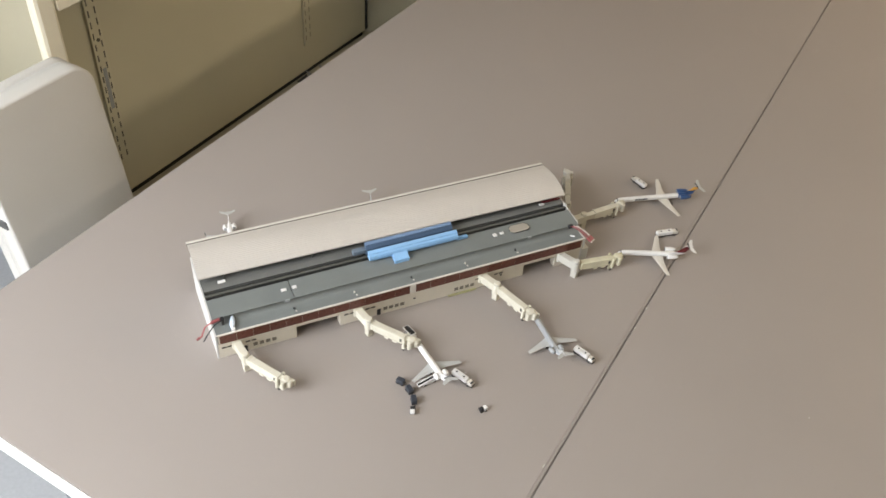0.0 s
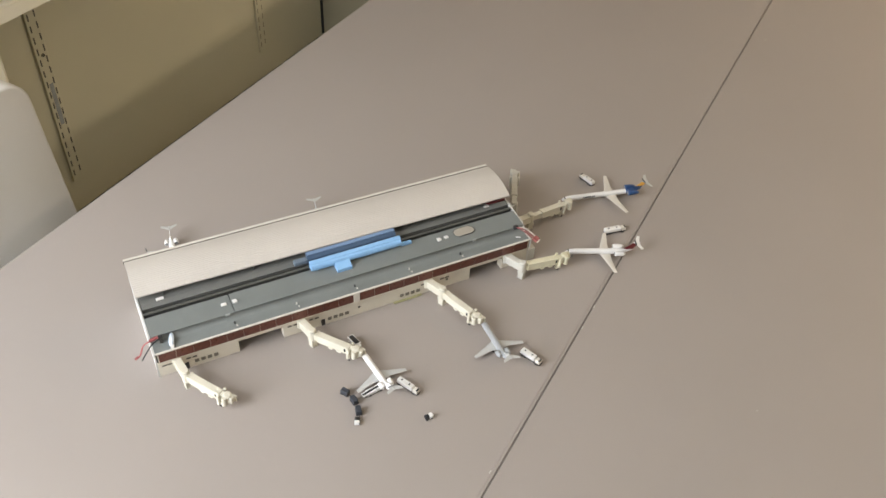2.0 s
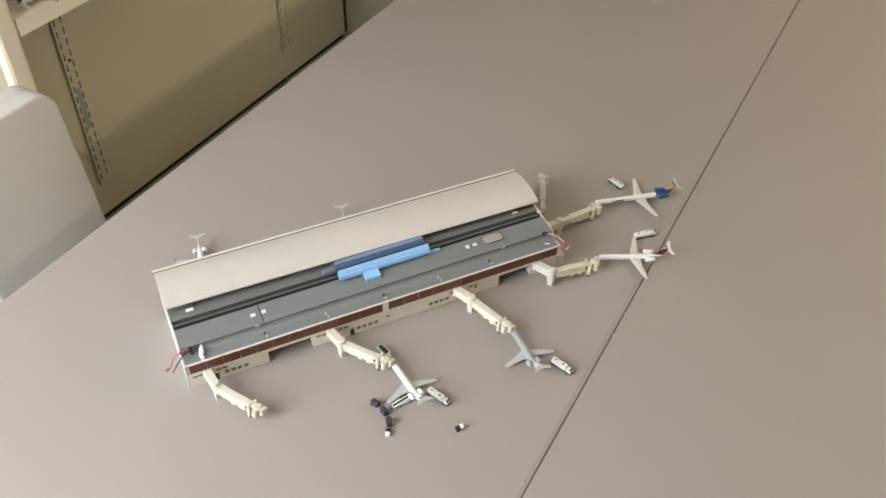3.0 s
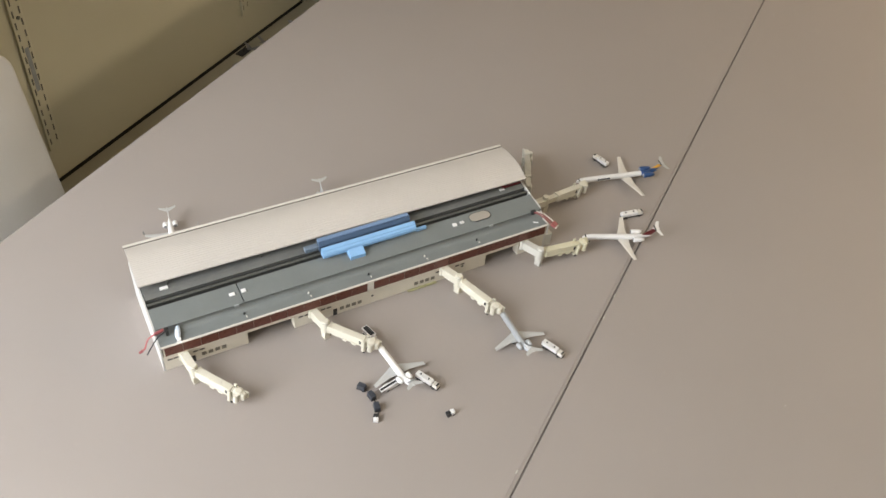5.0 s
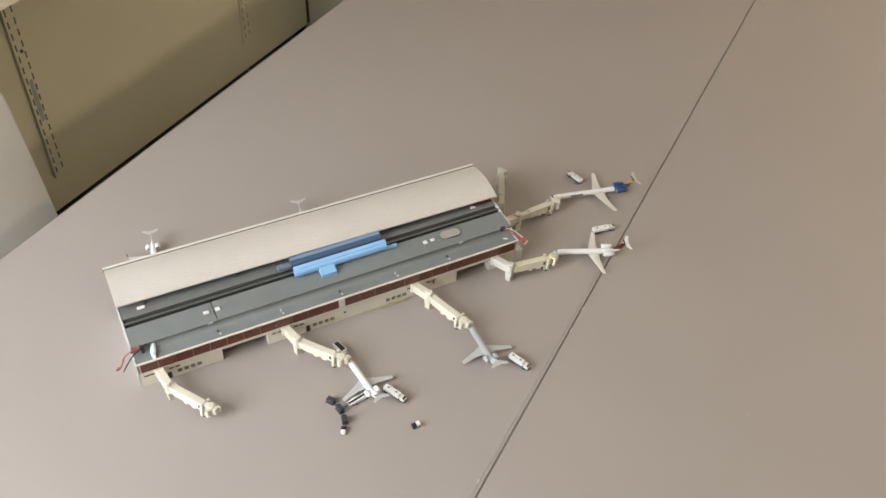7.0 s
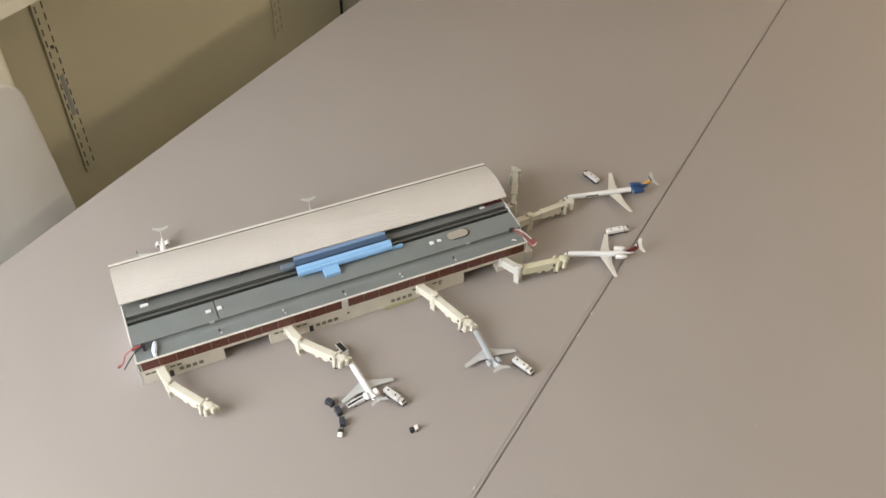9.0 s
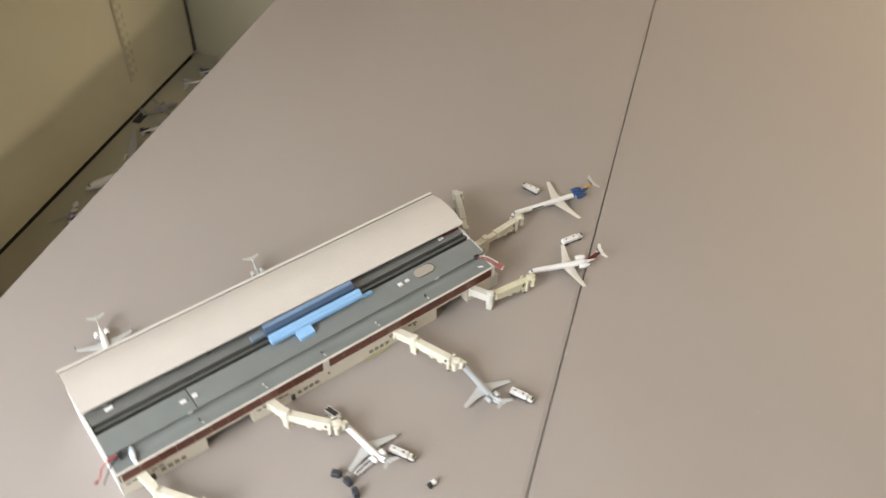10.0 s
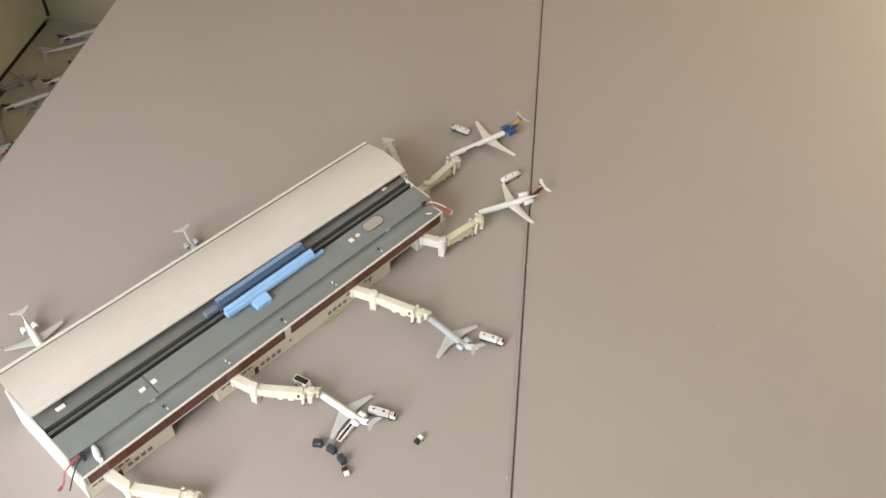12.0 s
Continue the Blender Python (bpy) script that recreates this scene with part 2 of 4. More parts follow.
part("window_frame", bm, EDGING, win)
part("window_sill", box(shape(), R_U0 - 0.06, R_U0 + 0.05, W_V0 - 0.03, W_V1 + 0.03, W_Z0 - 0.035, W_Z0 - 0.004, bevel=0.004), EDGING, win)
for a in (W_V0 + 0.05, (W_V0 + W_V1) / 2 + 0.025):
    pane = part("pane", box(shape(), R_U0 - 0.093, R_U0 - 0.087, a, a + (W_V1 - W_V0) / 2 - 0.075, W_Z0 + 0.05, W_Z1 - 0.05), GLASS, win)
    pane.visible_shadow = False


def unseen_ceiling_light(u, v):
    ob = thing("unseen_ceiling_light", PLAN @ pose(u, v, R_H), "unseen white ceiling light fitting with a lit diffuser, added for its light", "ceiling light", "ceiling lights")
    bm = shape()
    box(bm, -0.64, 0.64, -0.2, 0.2, -0.02, 0)
    box(bm, -0.64, 0.64, -0.2, -0.17, -0.06, -0.02)
    box(bm, -0.64, 0.64, 0.17, 0.2, -0.06, -0.02)
    part("frame", bm, EDGING, ob)
    part("diffuser", box(shape(), -0.62, 0.62, -0.168, 0.168, -0.05, -0.03, bevel=0.004), LAMP_GLOW, ob, "lit warm diffuser")


for lu, lv, watts, tint in LAMPS:
    unseen_ceiling_light(lu, lv)


# dark strip added as the shadow gap below the trunking
structure("wall_foot_shade", box(shape(), R_U0, R_U1, R_V1 - 0.014, R_V1 - 0.0005, 0.0005, 0.032, bevel=0.002), TABLE_METAL, "dark strip for the shadow gap at the foot of the wall", "skirting")
structure("trim", box(shape(), R_U0, R_U1, R_V1 - 0.022, R_V1 - 0.0005, 0.0325, 0.060, bevel=0.004), EDGING, "white cable trunking above the dark strip", "trunking")


# ---- tables ----
def table(v0, v1, top, label, shaded_seam=False):
    ob = thing("table", PLAN @ pose(0, 0, top - TABLE), label, "table", "tables pushed together")
    part("tabletop", box(shape(), LEFT_END + 0.003, RIGHT_END - 0.003, v0 + 0.0011, v1 - 0.0011, TABLE - 0.028, TABLE, bevel=0.0005), LAMINATE, ob, "grey-beige laminate top")
    part("edge_band", box(shape(), LEFT_END - 0.0005, LEFT_END + 0.0027, v0 + 0.0011, v1 - 0.0011, TABLE - 0.028, TABLE - 0.0006, bevel=0.001), EDGING, ob, "white edging strip")
    part("side_band", box(shape(), LEFT_END, RIGHT_END - 0.003, v1 - 0.0010, v1, TABLE - 0.0278, TABLE - 0.0005, bevel=0.0003), SIDE_BAND, ob, "brown-grey edging strip")
    if shaded_seam:
        # added edge strip, coloured darker for the soft shade along the joint
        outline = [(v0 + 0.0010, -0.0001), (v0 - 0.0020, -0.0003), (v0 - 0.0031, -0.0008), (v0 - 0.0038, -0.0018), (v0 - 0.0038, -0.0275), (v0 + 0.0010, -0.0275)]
        part("seam_shade_strip", prism(shape(), [(v, TABLE + z) for v, z in outline], LEFT_END, RIGHT_END - 0.003), SEAM_SHADE, ob, "edge strip coloured slightly darker for the soft shade along the joint")
    else:
        part("side_band", box(shape(), LEFT_END, RIGHT_END - 0.003, v0, v0 + 0.0010, TABLE - 0.0278, TABLE - 0.0005, bevel=0.0003), SIDE_BAND, ob, "brown-grey edging strip")
    bm = shape()
    for a in (v0 + 0.06, v1 - 0.085):
        box(bm, LEFT_END + 0.1, RIGHT_END - 0.1, a, a + 0.025, TABLE - 0.08, TABLE - 0.0285)
    part("apron", bm, TABLE_METAL, ob)
    for a in (LEFT_END + 0.12, RIGHT_END - 0.16):
        for b in (v0 + 0.06, v1 - 0.1):
            part("leg", box(shape(), a, a + 0.04, b, b + 0.04, TABLE - top, TABLE - 0.0805, bevel=0.003), TABLE_METAL, ob)
    return ob


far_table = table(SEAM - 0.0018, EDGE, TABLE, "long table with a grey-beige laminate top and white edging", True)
near_table = table(SEAM - 0.7690, SEAM - 0.0064, TABLE + RISE, "second grey-beige laminate table pushed against the first")
for cu, cv, ln, where in ((0.3590, SEAM - 0.0075, 0.006, near_table), (0.3140, SEAM - 0.0080, 0.005, near_table), (0.0455, SEAM + 0.0008, 0.005, far_table), (1.275, SEAM - 0.0360, 0.006, near_table), (0.294, SEAM - 0.2520, 0.0014, near_table)):
    part("chip", box(shape(), cu, cu + ln, cv - 0.0006, cv + 0.0006, TABLE, TABLE + 0.0003), GUTTER_PALE, where, "pale nick beside the joint")


# ---- shelving behind the tables ----
shelf = thing("shelving_unit", PLAN, "olive-beige steel shelving with slotted uprights and a low deck", "shelving")
part("back_panel", box(shape(), POST, BAY_END, BACK, BACK + 0.02, DECK + 0.008, 1.95), SHELF_BACK, shelf, "olive-beige steel back panel")
part("end_panel", box(shape(), BAY_END, BAY_END + 0.025, BACK - 0.38, BACK + 0.02, 0.0, 1.95, bevel=0.003), SHADED_STEEL, shelf)
part("deck", box(shape(), POST, BAY_END - 0.001, BACK - 0.38, BACK - 0.003, DECK - 0.03, DECK, bevel=0.002), SHADED_STEEL, shelf, "beige steel deck, coloured darker for shade")
# three near-black strips colour in the shade of the shelving's gaps
part("gap_strip", box(shape(), POST, BAY_END - 0.075, BACK - 0.002, BACK + 0.016, DECK - 0.03, DECK - 0.002), DARK, shelf, "near-black strip for the shade in the gap at the back of the deck")
part("gap_back", box(shape(), POST, BAY_END - 0.001, BACK + 0.0165, BACK + 0.02, DECK - 0.03, DECK + 0.0075), DARK, shelf, "near-black strip for the shade in the gap under the back panel")
part("corner_gap", box(shape(), BAY_END - 0.011, BAY_END - 0.001, BACK - 0.004, BACK - 0.0005, DECK + 0.012, 1.94), DARK, shelf, "near-black strip for the shade in the gap at the bay's corner")
part("base", box(shape(), POST, BAY_END - 0.001, BACK - 0.34, BACK - 0.32, 0.0, DECK - 0.031), SHADED_STEEL, shelf)


def upright(u, z0, z1, slot_mat):
    ob = part("upright", box(shape(), u - 0.0165, u + 0.0165, BACK - 0.007, BACK - 0.0005, z0, z1, bevel=0.0015), SHELF_BACK, shelf, "twin-slotted steel upright")
    me = None
    z = z0 + 0.025
    while z < z1 - 0.03:
        for du, dz in ((-0.0094, 0.0), (0.0094, 0.004)):
            if me is None:
                s = part("slot", box(shape(), -0.0017, 0.0017, -0.0004, 0.0004, -0.0080, 0.0080), slot_mat, ob)
                me = s.data
            else:
                s = new("slot", me)
                s.parent = ob
            s.matrix_basis = pose(u + du, BACK - 0.0072, z + dz)
        z += 0.0276
    part("screw", rod(shape(), (u + 0.001, BACK - 0.0095, z0 + 0.345), (u + 0.001, BACK - 0.0071, z0 + 0.345), 0.0042, n=12), slot_mat, ob)
    return ob


main_upright = upright(0.614, 0.262, 1.5, WIN_GREY)
part("label", box(shape(), 0.6085, 0.6195, BACK - 0.0076, BACK - 0.0071, 0.425, 0.535, bevel=0.0002), LABEL_GREY, main_upright, "worn grey paper label between the slots")
upright(1.366, 0.262, 1.5, SLOT_FAINT)
part("divider_post", box(shape(), 0.318, 0.362, 0.66, 0.684, 0.0, 1.95, bevel=0.008), SHELF_PALE, shelf, "ivory steel end post")
# added panel whose darkened beige tones down the side facing the window
part("end_panel", box(shape(), 0.326, 0.361, 0.6845, BACK + 0.02, 0.0, 1.95, bevel=0.002), SHADED_STEEL, shelf, "beige side panel added behind the post, coloured darker against window light")
bm = shape()
box(bm, 0.364, BAY_END - 0.001, 0.66, BACK - 0.010, 0.879, 0.885)
box(bm, 0.364, BAY_END - 0.001, 0.66, 0.667, 0.854, 0.8785)
part("upper_shelf", bm, SHELF_PALE, shelf, "ivory steel shelf board")

# chair tucked against the far side of the table
chair = thing("chair", PLAN @ pose(0.1225, 0.43, 0), "pale grey padded chair with a rounded back, tucked to the table", "chair")
ring = []
hw, hh = 0.113, 0.283
for sx, sz, rr, a0 in ((1, 1, 0.036, 0), (-1, 1, 0.036, 90), (-1, -1, 0.02, 180), (1, -1, 0.02, 270)):
    for k in range(11):
        a = radians(a0 + 9 * k)
        ring.append((sx * (hw - rr) + rr * math.cos(a), sz * (hh - rr) + rr * math.sin(a)))
LEAN = 0.13
rings = []
for y, inset in ((-0.030, 0.0050), (-0.0292, 0.0022), (-0.0265, 0.0005), (-0.010, 0.0), (0.006, 0.0005), (0.0085, 0.0050), (0.0110, 0.0005), (0.026, 0.0), (0.033, 0.005), (0.036, 0.02)):
    rings.append([(x * (1 - inset / hw), y + LEAN * (z - 0.028), 0.609 + z * (1 - inset / hh)) for x, z in ring])
part("backrest", loft(shape(), rings), CHAIR, chair, "rounded pale grey backrest", smooth=True)
part("side_trim", box(shape(), -0.1145, -0.1120, -0.014, 0.042, 0.708, 0.724, bevel=0.0004), TABLE_METAL, chair, "dark slot across the side of the backrest")
part("seat", box(shape(), -0.2, 0.2, -0.42, 0.02, 0.42, 0.455, bevel=0.012), CHAIR, chair)
for x in (-0.17, 0.17):
    for y in (-0.38, 0.0):
        part("leg", rod(shape(), (x, y, 0), (x, y, 0.42), 0.011), CHROME, chair)

# ---- the model terminal (heights above the tabletop) ----
LEN = 0.536
HOUSE = pose(0.002, 0.0024, TABLE) @ Matrix.Diagonal((0.9953, 0.966, 0.893, 1.0))
terminal = thing("terminal_building", HOUSE, "model airport terminal with cream walls, brown glazing and a grey roof", "model building")


def tpart(name, bm, mat, label="", smooth=False, parent=None):
    return part(name, bm, mat, parent or terminal, label, smooth)


FRONT, OVER = -0.0655, -0.070
W_TOP, BAND0, BAND1 = 0.031, 0.0335, 0.0495
# ground-floor wall with two service bays
for x0, x1 in ((0.0, 0.103), (0.163, 0.442), (0.494, LEN)):
    tpart("wall_section", box(shape(), x0, x1, FRONT, FRONT + 0.012, 0, W_TOP, bevel=0.0004), CREAM, "cream ground-floor wall")
# dark colour on the inner wall gives the bays their shade
tpart("core", box(shape(), 0.004, LEN - 0.004, FRONT + 0.022, 0.066, 0, W_TOP), WIN_GREY, "inner wall of the service bays, coloured dark for their shade")
for x0, x1 in ((0.103, 0.163), (0.442, 0.494)):
    tpart("bay_lintel", box(shape(), x0 + 0.0002, x1 - 0.0002, FRONT + 0.001, FRONT + 0.012, 0.021, W_TOP), CREAM)
# upper floor
tpart("floor_slab", box(shape(), 0, LEN, OVER, 0.072, W_TOP, BAND0, bevel=0.0004), CREAM, "cream floor edge")
tpart("upper_wall", box(shape(), 0.0012, LEN - 0.0012, OVER + 0.0007, OVER + 0.006, BAND0, BAND1), CREAM)
tpart("parapet", box(shape(), 0, LEN, OVER - 0.0004, OVER + 0.0021, BAND1, BAND1 + 0.0022, bevel=0.0004), WHITE_WARM, "white roof edge")
tpart("divider_column", box(shape(), 0.2625, 0.2705, OVER - 0.0008, OVER + 0.0012, BAND0, BAND1 - 0.0002), WHITE_WARM)
pane_data = None
for x0, x1 in ((0.003, 0.262), (0.271, 0.533)):
    n = 12
    w = (x1 - x0) / n
    for k in range(n):
        if pane_data is None:
            g = tpart("glazing_panel", box(shape(), 0, w - 0.0004, OVER - 0.0002, OVER + 0.0010, BAND0 + 0.0002, BAND1 - 0.0004), BROWN, "dark brown glazing panel")
            pane_data = g.data
        else:
            g = new("glazing_panel", pane_data)
            g.parent = terminal
        g.matrix_basis = pose(x0 + k * w, 0, 0)
# end walls
for name, x0, x1 in (("end_wall", -0.0022, -0.0002), ("end_wall", LEN + 0.0002, LEN + 0.0022)):
    bm = prism(shape(), [(FRONT, 0), (0.072, 0), (0.072, 0.0700), (-0.003, 0.0690), (-0.016, 0.0662), (-0.044, 0.0640), (-0.052, 0.0505), (OVER, 0.0505), (OVER, W_TOP), (FRONT, W_TOP)], x0, x1)
    tpart(name, bm, WHITE_WALL, "white end wall")
tpart("rear_wall", box(shape(), 0, LEN, 0.068, 0.072, 0, 0.084), CREAM)
# roofs, front to back
tpart("front_roof", box(shape(), 0, LEN, OVER + 0.003, -0.051, 0.045, 0.0503), ROOF_GREY, "grey lower roof")
bm = prism(shape(), [(-0.0600, 0.0503), (-0.0560, 0.0508), (-0.0525, 0.0518), (-0.0497, 0.0535), (-0.0475, 0.0558), (-0.0460, 0.0585), (-0.0450, 0.0614), (-0.0440, 0.0614), (-0.0440, 0.0503)], 0, LEN)
tpart("roof_step", bm, ROOF_GREY, "grey curved roof step")
for x0, x1, z in ((0.0, 0.1073, 0.0665), (0.1085, LEN, 0.0669)):
    bm = prism(shape(), [(-0.0482, z - 0.0050), (-0.0482, z - 0.0035), (-0.0158, z), (-0.0158, z - 0.006), (-0.0445, z - 0.0050)], x0, x1)
    tpart("middle_roof", bm, ROOF_GREY, "grey flat roof panel")
# channel floor and sides: shade between the roofs is put into their colour
tpart("roof_base", box(shape(), 0.001, LEN - 0.001, -0.0438, 0.0675, 0.050, 0.0560), ROOF_DARK, "channel between the roofs, coloured dark for shade")
tpart("channel_wall", box(shape(), 0.001, LEN - 0.001, -0.0110, -0.0092, 0.0561, 0.0671), ROOF_DARK, "channel side coloured dark for shade")
tpart("channel_bar", box(shape(), 0.001, LEN - 0.001, -0.0116, -0.0074, 0.0672, 0.0682, bevel=0.0003), ROOF_MID, "dark grey bar along the channel")
tpart("channel_wall", box(shape(), 0.001, LEN - 0.001, -0.0034, -0.0024, 0.0561, 0.0655), ROOF_DARK, "channel side coloured dark for shade")
bm = prism(shape(), [(-0.0004, 0.0561), (-0.0016, 0.0686), (0.0000, 0.0692), (0.006, 0.0704), (0.03, 0.0712), (0.0675, 0.0712), (0.0675, 0.0561)], 0.0008, LEN - 0.0008)
tpart("rear_strip", bm, SHADED_ROOF, "grey strip under the vaulted roof, coloured darker for its shade")
# vaulted roof with fine ribs along its length
n = 46
vault = []
for x, y0, y1, zb, zr in ((-0.0025, 0.0115, 0.0815, 0.0830, 0.005), (LEN + 0.003, 0.0030, 0.0810, 0.0830, 0.0025)):
    outer = []
    for k in range(n + 1):
        s = k / n
        z = zb + 0.0095 * (1 - (2 * s - 1) ** 2) + zr * s
        outer.append((x, y0 + (y1 - y0) * s, z + (0.00042 if k % 2 else 0.0)))
    vault.append(outer + [(x, y, z - 0.0020) for x, y, z in outer[::-1]])
tpart("vaulted_roof", loft(shape(), vault), SILVER, "pale metal vaulted roof with fine ribs")
for name, dy, dz, mat in (("gutter", 0.0, 0.0024, WHITE_WARM), ("ridge_groove", -0.0028, 0.0013, GUTTER)):
    w = 0.0018 if name == "gutter" else 0.0011
    ends = [[(x, y + dy + a * w, z + dz + b) for a, b in ((-1, -0.004), (1, -0.004), (1, 0), (-1, 0))] for x, y, z in ((-0.0032, 0.0812, 0.0886), (LEN + 0.0036, 0.0806, 0.0862))]
    tpart(name, loft(shape(), ends), mat)
for x in (0.03, 0.15, 0.27, 0.39, 0.505):
    tpart("strut", box(shape(), x, x + 0.002, 0.0125, 0.0145, 0.0705, 0.0830), ROOF_MID)
tpart("end_fascia", box(shape(), LEN - 0.032, LEN - 0.002, 0.0065, 0.015, 0.0713, 0.0745, bevel=0.0006), MAROON, "small red panel under the vaulted roof")
# skylights, pad, vents
for x, y, z, w, d in ((0.026, 0.0085, 0.0706, 0.010, 0.005), (0.098, -0.031, 0.0652, 0.007, 0.005), (0.1125, -0.031, 0.0656, 0.006, 0.006),
                      (0.408, -0.0295, 0.0656, 0.006, 0.006), (0.4195, -0.0290, 0.0656, 0.006, 0.0045), (0.502, 0.006, 0.0703, 0.008, 0.004)):
    tpart("skylight", box(shape(), x - w / 2, x + w / 2, y - d / 2, y + d / 2, z - 0.0005, z + 0.0014, bevel=0.0004), WHITE, "small white roof hatch")
oct_ring = [(-0.0160, -0.0035), (-0.0105, -0.0080), (0.0105, -0.0080), (0.0160, -0.0035), (0.0160, 0.0040), (0.0105, 0.0090), (-0.0105, 0.0090), (-0.0160, 0.0040)]
# dark rim stands in for the shadowed groove round the pad
rim = tpart("pad_shade_rim", loft(shape(), [[(0.4485 + x, -0.0275 + y, z) for x, y in oct_ring] for z in (0.0645, 0.0668)]), ROOF_DARK, "thin rim coloured dark for the shade round the pad")
part("pad_face", loft(shape(), [[(0.4478 + x * 0.95, -0.0281 + y * 0.91, z) for x, y in oct_ring] for z in (0.0660, 0.0672)]), BEIGE_PAD, rim, "beige octagonal pad")
for k, x in enumerate((0.106, 0.189, 0.271, 0.352, 0.431)):
    v = tpart("vent_stub", rod(shape(), (x - 0.002, -0.0565, 0.0503), (x - 0.002, -0.0565, 0.0538), 0.0012, 0.0010), BLACK if k % 2 == 0 else WHITE_WARM)
    part("vent_box", box(shape(), x - 0.0013, x + 0.0005, -0.0630, -0.0602, 0.0503, 0.0516, bevel=0.0004), WHITE_WARM, v)
tpart("mast", rod(shape(), (0.520, -0.056, 0.0503), (0.524, -0.062, 0.0535), 0.0009), WHITE)
for x, y in ((0.098, -0.049), (0.455, -0.0485)):
    tpart("roof_patch", box(shape(), x - 0.003, x + 0.003, y - 0.0010, y + 0.0010, 0.0608, 0.0640, bevel=0.0003), PALE_GREY)
bm = body(shape(), [(-0.011, 0.0062, 0.0012, 0.0015), (-0.009, 0.0060, 0.0024, 0.0024), (-0.003, 0.0046, 0.0034, 0.0034), (0.003, 0.0036, 0.0034, 0.0032), (0.0075, 0.0028, 0.0022, 0.0022)])
fin = part("roof_unit", bm, PALE_BLUE, terminal, "pale blue-white lump on the roof", smooth=True, m=pose(0.0235, -0.0560, 0.0503, 0, 0, -104))
part("roof_unit_foot", box(shape(), 0.0065, 0.0115, -0.0010, 0.0034, 0, 0.0036, bevel=0.0005), WHITE, fin)
# blue hall on the roof
bm = prism(shape(), [(-0.0238, 0.0718), (-0.0240, 0.0758), (-0.0226, 0.0790), (-0.0201, 0.0806), (-0.0198, 0.0818), (-0.0155, 0.0845), (-0.0148, 0.0718)], 0.2205, 0.3525)
hall = tpart("blue_hall", bm, BLUE, "sky-blue roof structure")
part("hall_foot", box(shape(), 0.224, 0.349, -0.0195, -0.0162, 0.0655, 0.0717), BLUE, hall)
bm = prism(shape(), [(-0.0348, 0.0642), (-0.0348, 0.0705), (-0.0242, 0.0757), (-0.0200, 0.0717), (-0.0200, 0.0660)], 0.2535, 0.2745)
part("hall_wing", bm, BLUE, hall, "blue wing of the roof structure")
part("hall_stub", box(shape(), 0.3529, 0.369, -0.0222, -0.0176, 0.0668, 0.0722, bevel=0.001), BLUE, hall)
bm = prism(shape(), [(-0.0075, 0.0690), (-0.0072, 0.0790), (-0.0044, 0.0838), (0.002, 0.0845), (0.0025, 0.0712)], 0.2215, 0.3505)
rear = tpart("rear_hall", bm, BLUE_SHADED, "blue strip behind the blue roof structure, coloured darker for shade")
part("rear_hall_roof", box(shape(), 0.2215, 0.3505, -0.0040, 0.0024, 0.0846, 0.0860, bevel=0.0004), BLUE_MID, rear)
part("rear_stub", box(shape(), 0.203, 0.2213, -0.006, 0.002, 0.0715, 0.0785, bevel=0.001), STUB_BLUE, rear)
# facade details
for x0 in (0.0475, 0.228, 0.335):
    for k in range(4):
        x = x0 + k * 0.0083
        tpart("window", box(shape(), x - 0.0028, x + 0.0028, FRONT - 0.0005, FRONT + 0.0006, 0.0075, 0.0135), SMALL_WIN)
for x in (0.0345, 0.2185):
    tpart("door", box(shape(), x - 0.0026, x + 0.0026, FRONT - 0.0006, FRONT + 0.0006, 0.0003, 0.0125), BLACK, "dark service door")
for x in (0.0075, 0.0145, 0.038, 0.046, 0.172, 0.180, 0.202, 0.210, 0.367, 0.375, 0.397, 0.405):
    tpart("louvre", box(shape(), x - 0.003, x + 0.003, FRONT - 0.0004, FRONT + 0.0006, 0.0185, 0.0212), WIN_GREY)
for x in (0.271, 0.405):
    tpart("hatch", box(shape(), x - 0.0015, x + 0.0015, FRONT - 0.0004, FRONT + 0.0006, 0.0135, 0.0165), BLACK)
tpart("glue_seam", box(shape(), 0.322, 0.365, FRONT - 0.0035, FRONT - 0.0002, 0, 0.0022, bevel=0.0005), GLUE, "yellowed glue along the wall foot")
tpart("corner_post", box(shape(), LEN + 0.0024, LEN + 0.014, -0.066, -0.054, 0, 0.024, bevel=0.0005), BRIDGE_PALE, "pale corner block")

# ---- leads at both ends of the terminal ----
lead = thing("wire_lead", HOUSE, "red and black wires with a plug hanging over the roof end", "wires")
part("plug", box(shape(), 0.0095, 0.0145, -0.0535, -0.0490, 0.0600, 0.0645, bevel=0.0008), BLACK, lead, "black plug")
part("plug_foot", box(shape(), 0.0105, 0.0140, -0.0535, -0.0490, 0.0500, 0.0599), ROOF_DARK, lead)
part("sleeve", rod(shape(), (0.009, -0.0512, 0.0630), (-0.002, -0.0525, 0.0610), 0.0023), PINK, lead)
part("red_wire", tube(shape(), [(-0.002, -0.0525, 0.061), (-0.010, -0.0535, 0.057), (-0.0135, -0.0545, 0.050), (-0.0165, -0.0555, 0.043), (-0.020, -0.056, 0.0415)], 0.0010), RED, lead)
part("black_wire", tube(shape(), [(0.010, -0.0535, 0.0610), (0.001, -0.0575, 0.0600), (-0.008, -0.063, 0.054), (-0.0165, -0.069, 0.0465)], 0.0008), BLACK, lead)
part("red_tip", rod(shape(), (-0.019, -0.056, 0.0418), (-0.0235, -0.057, 0.0400), 0.0020, 0.0016), PINK, lead)
lead2 = thing("wire_plug", HOUSE, "red and white plug with wires hanging off the roof corner", "wires")
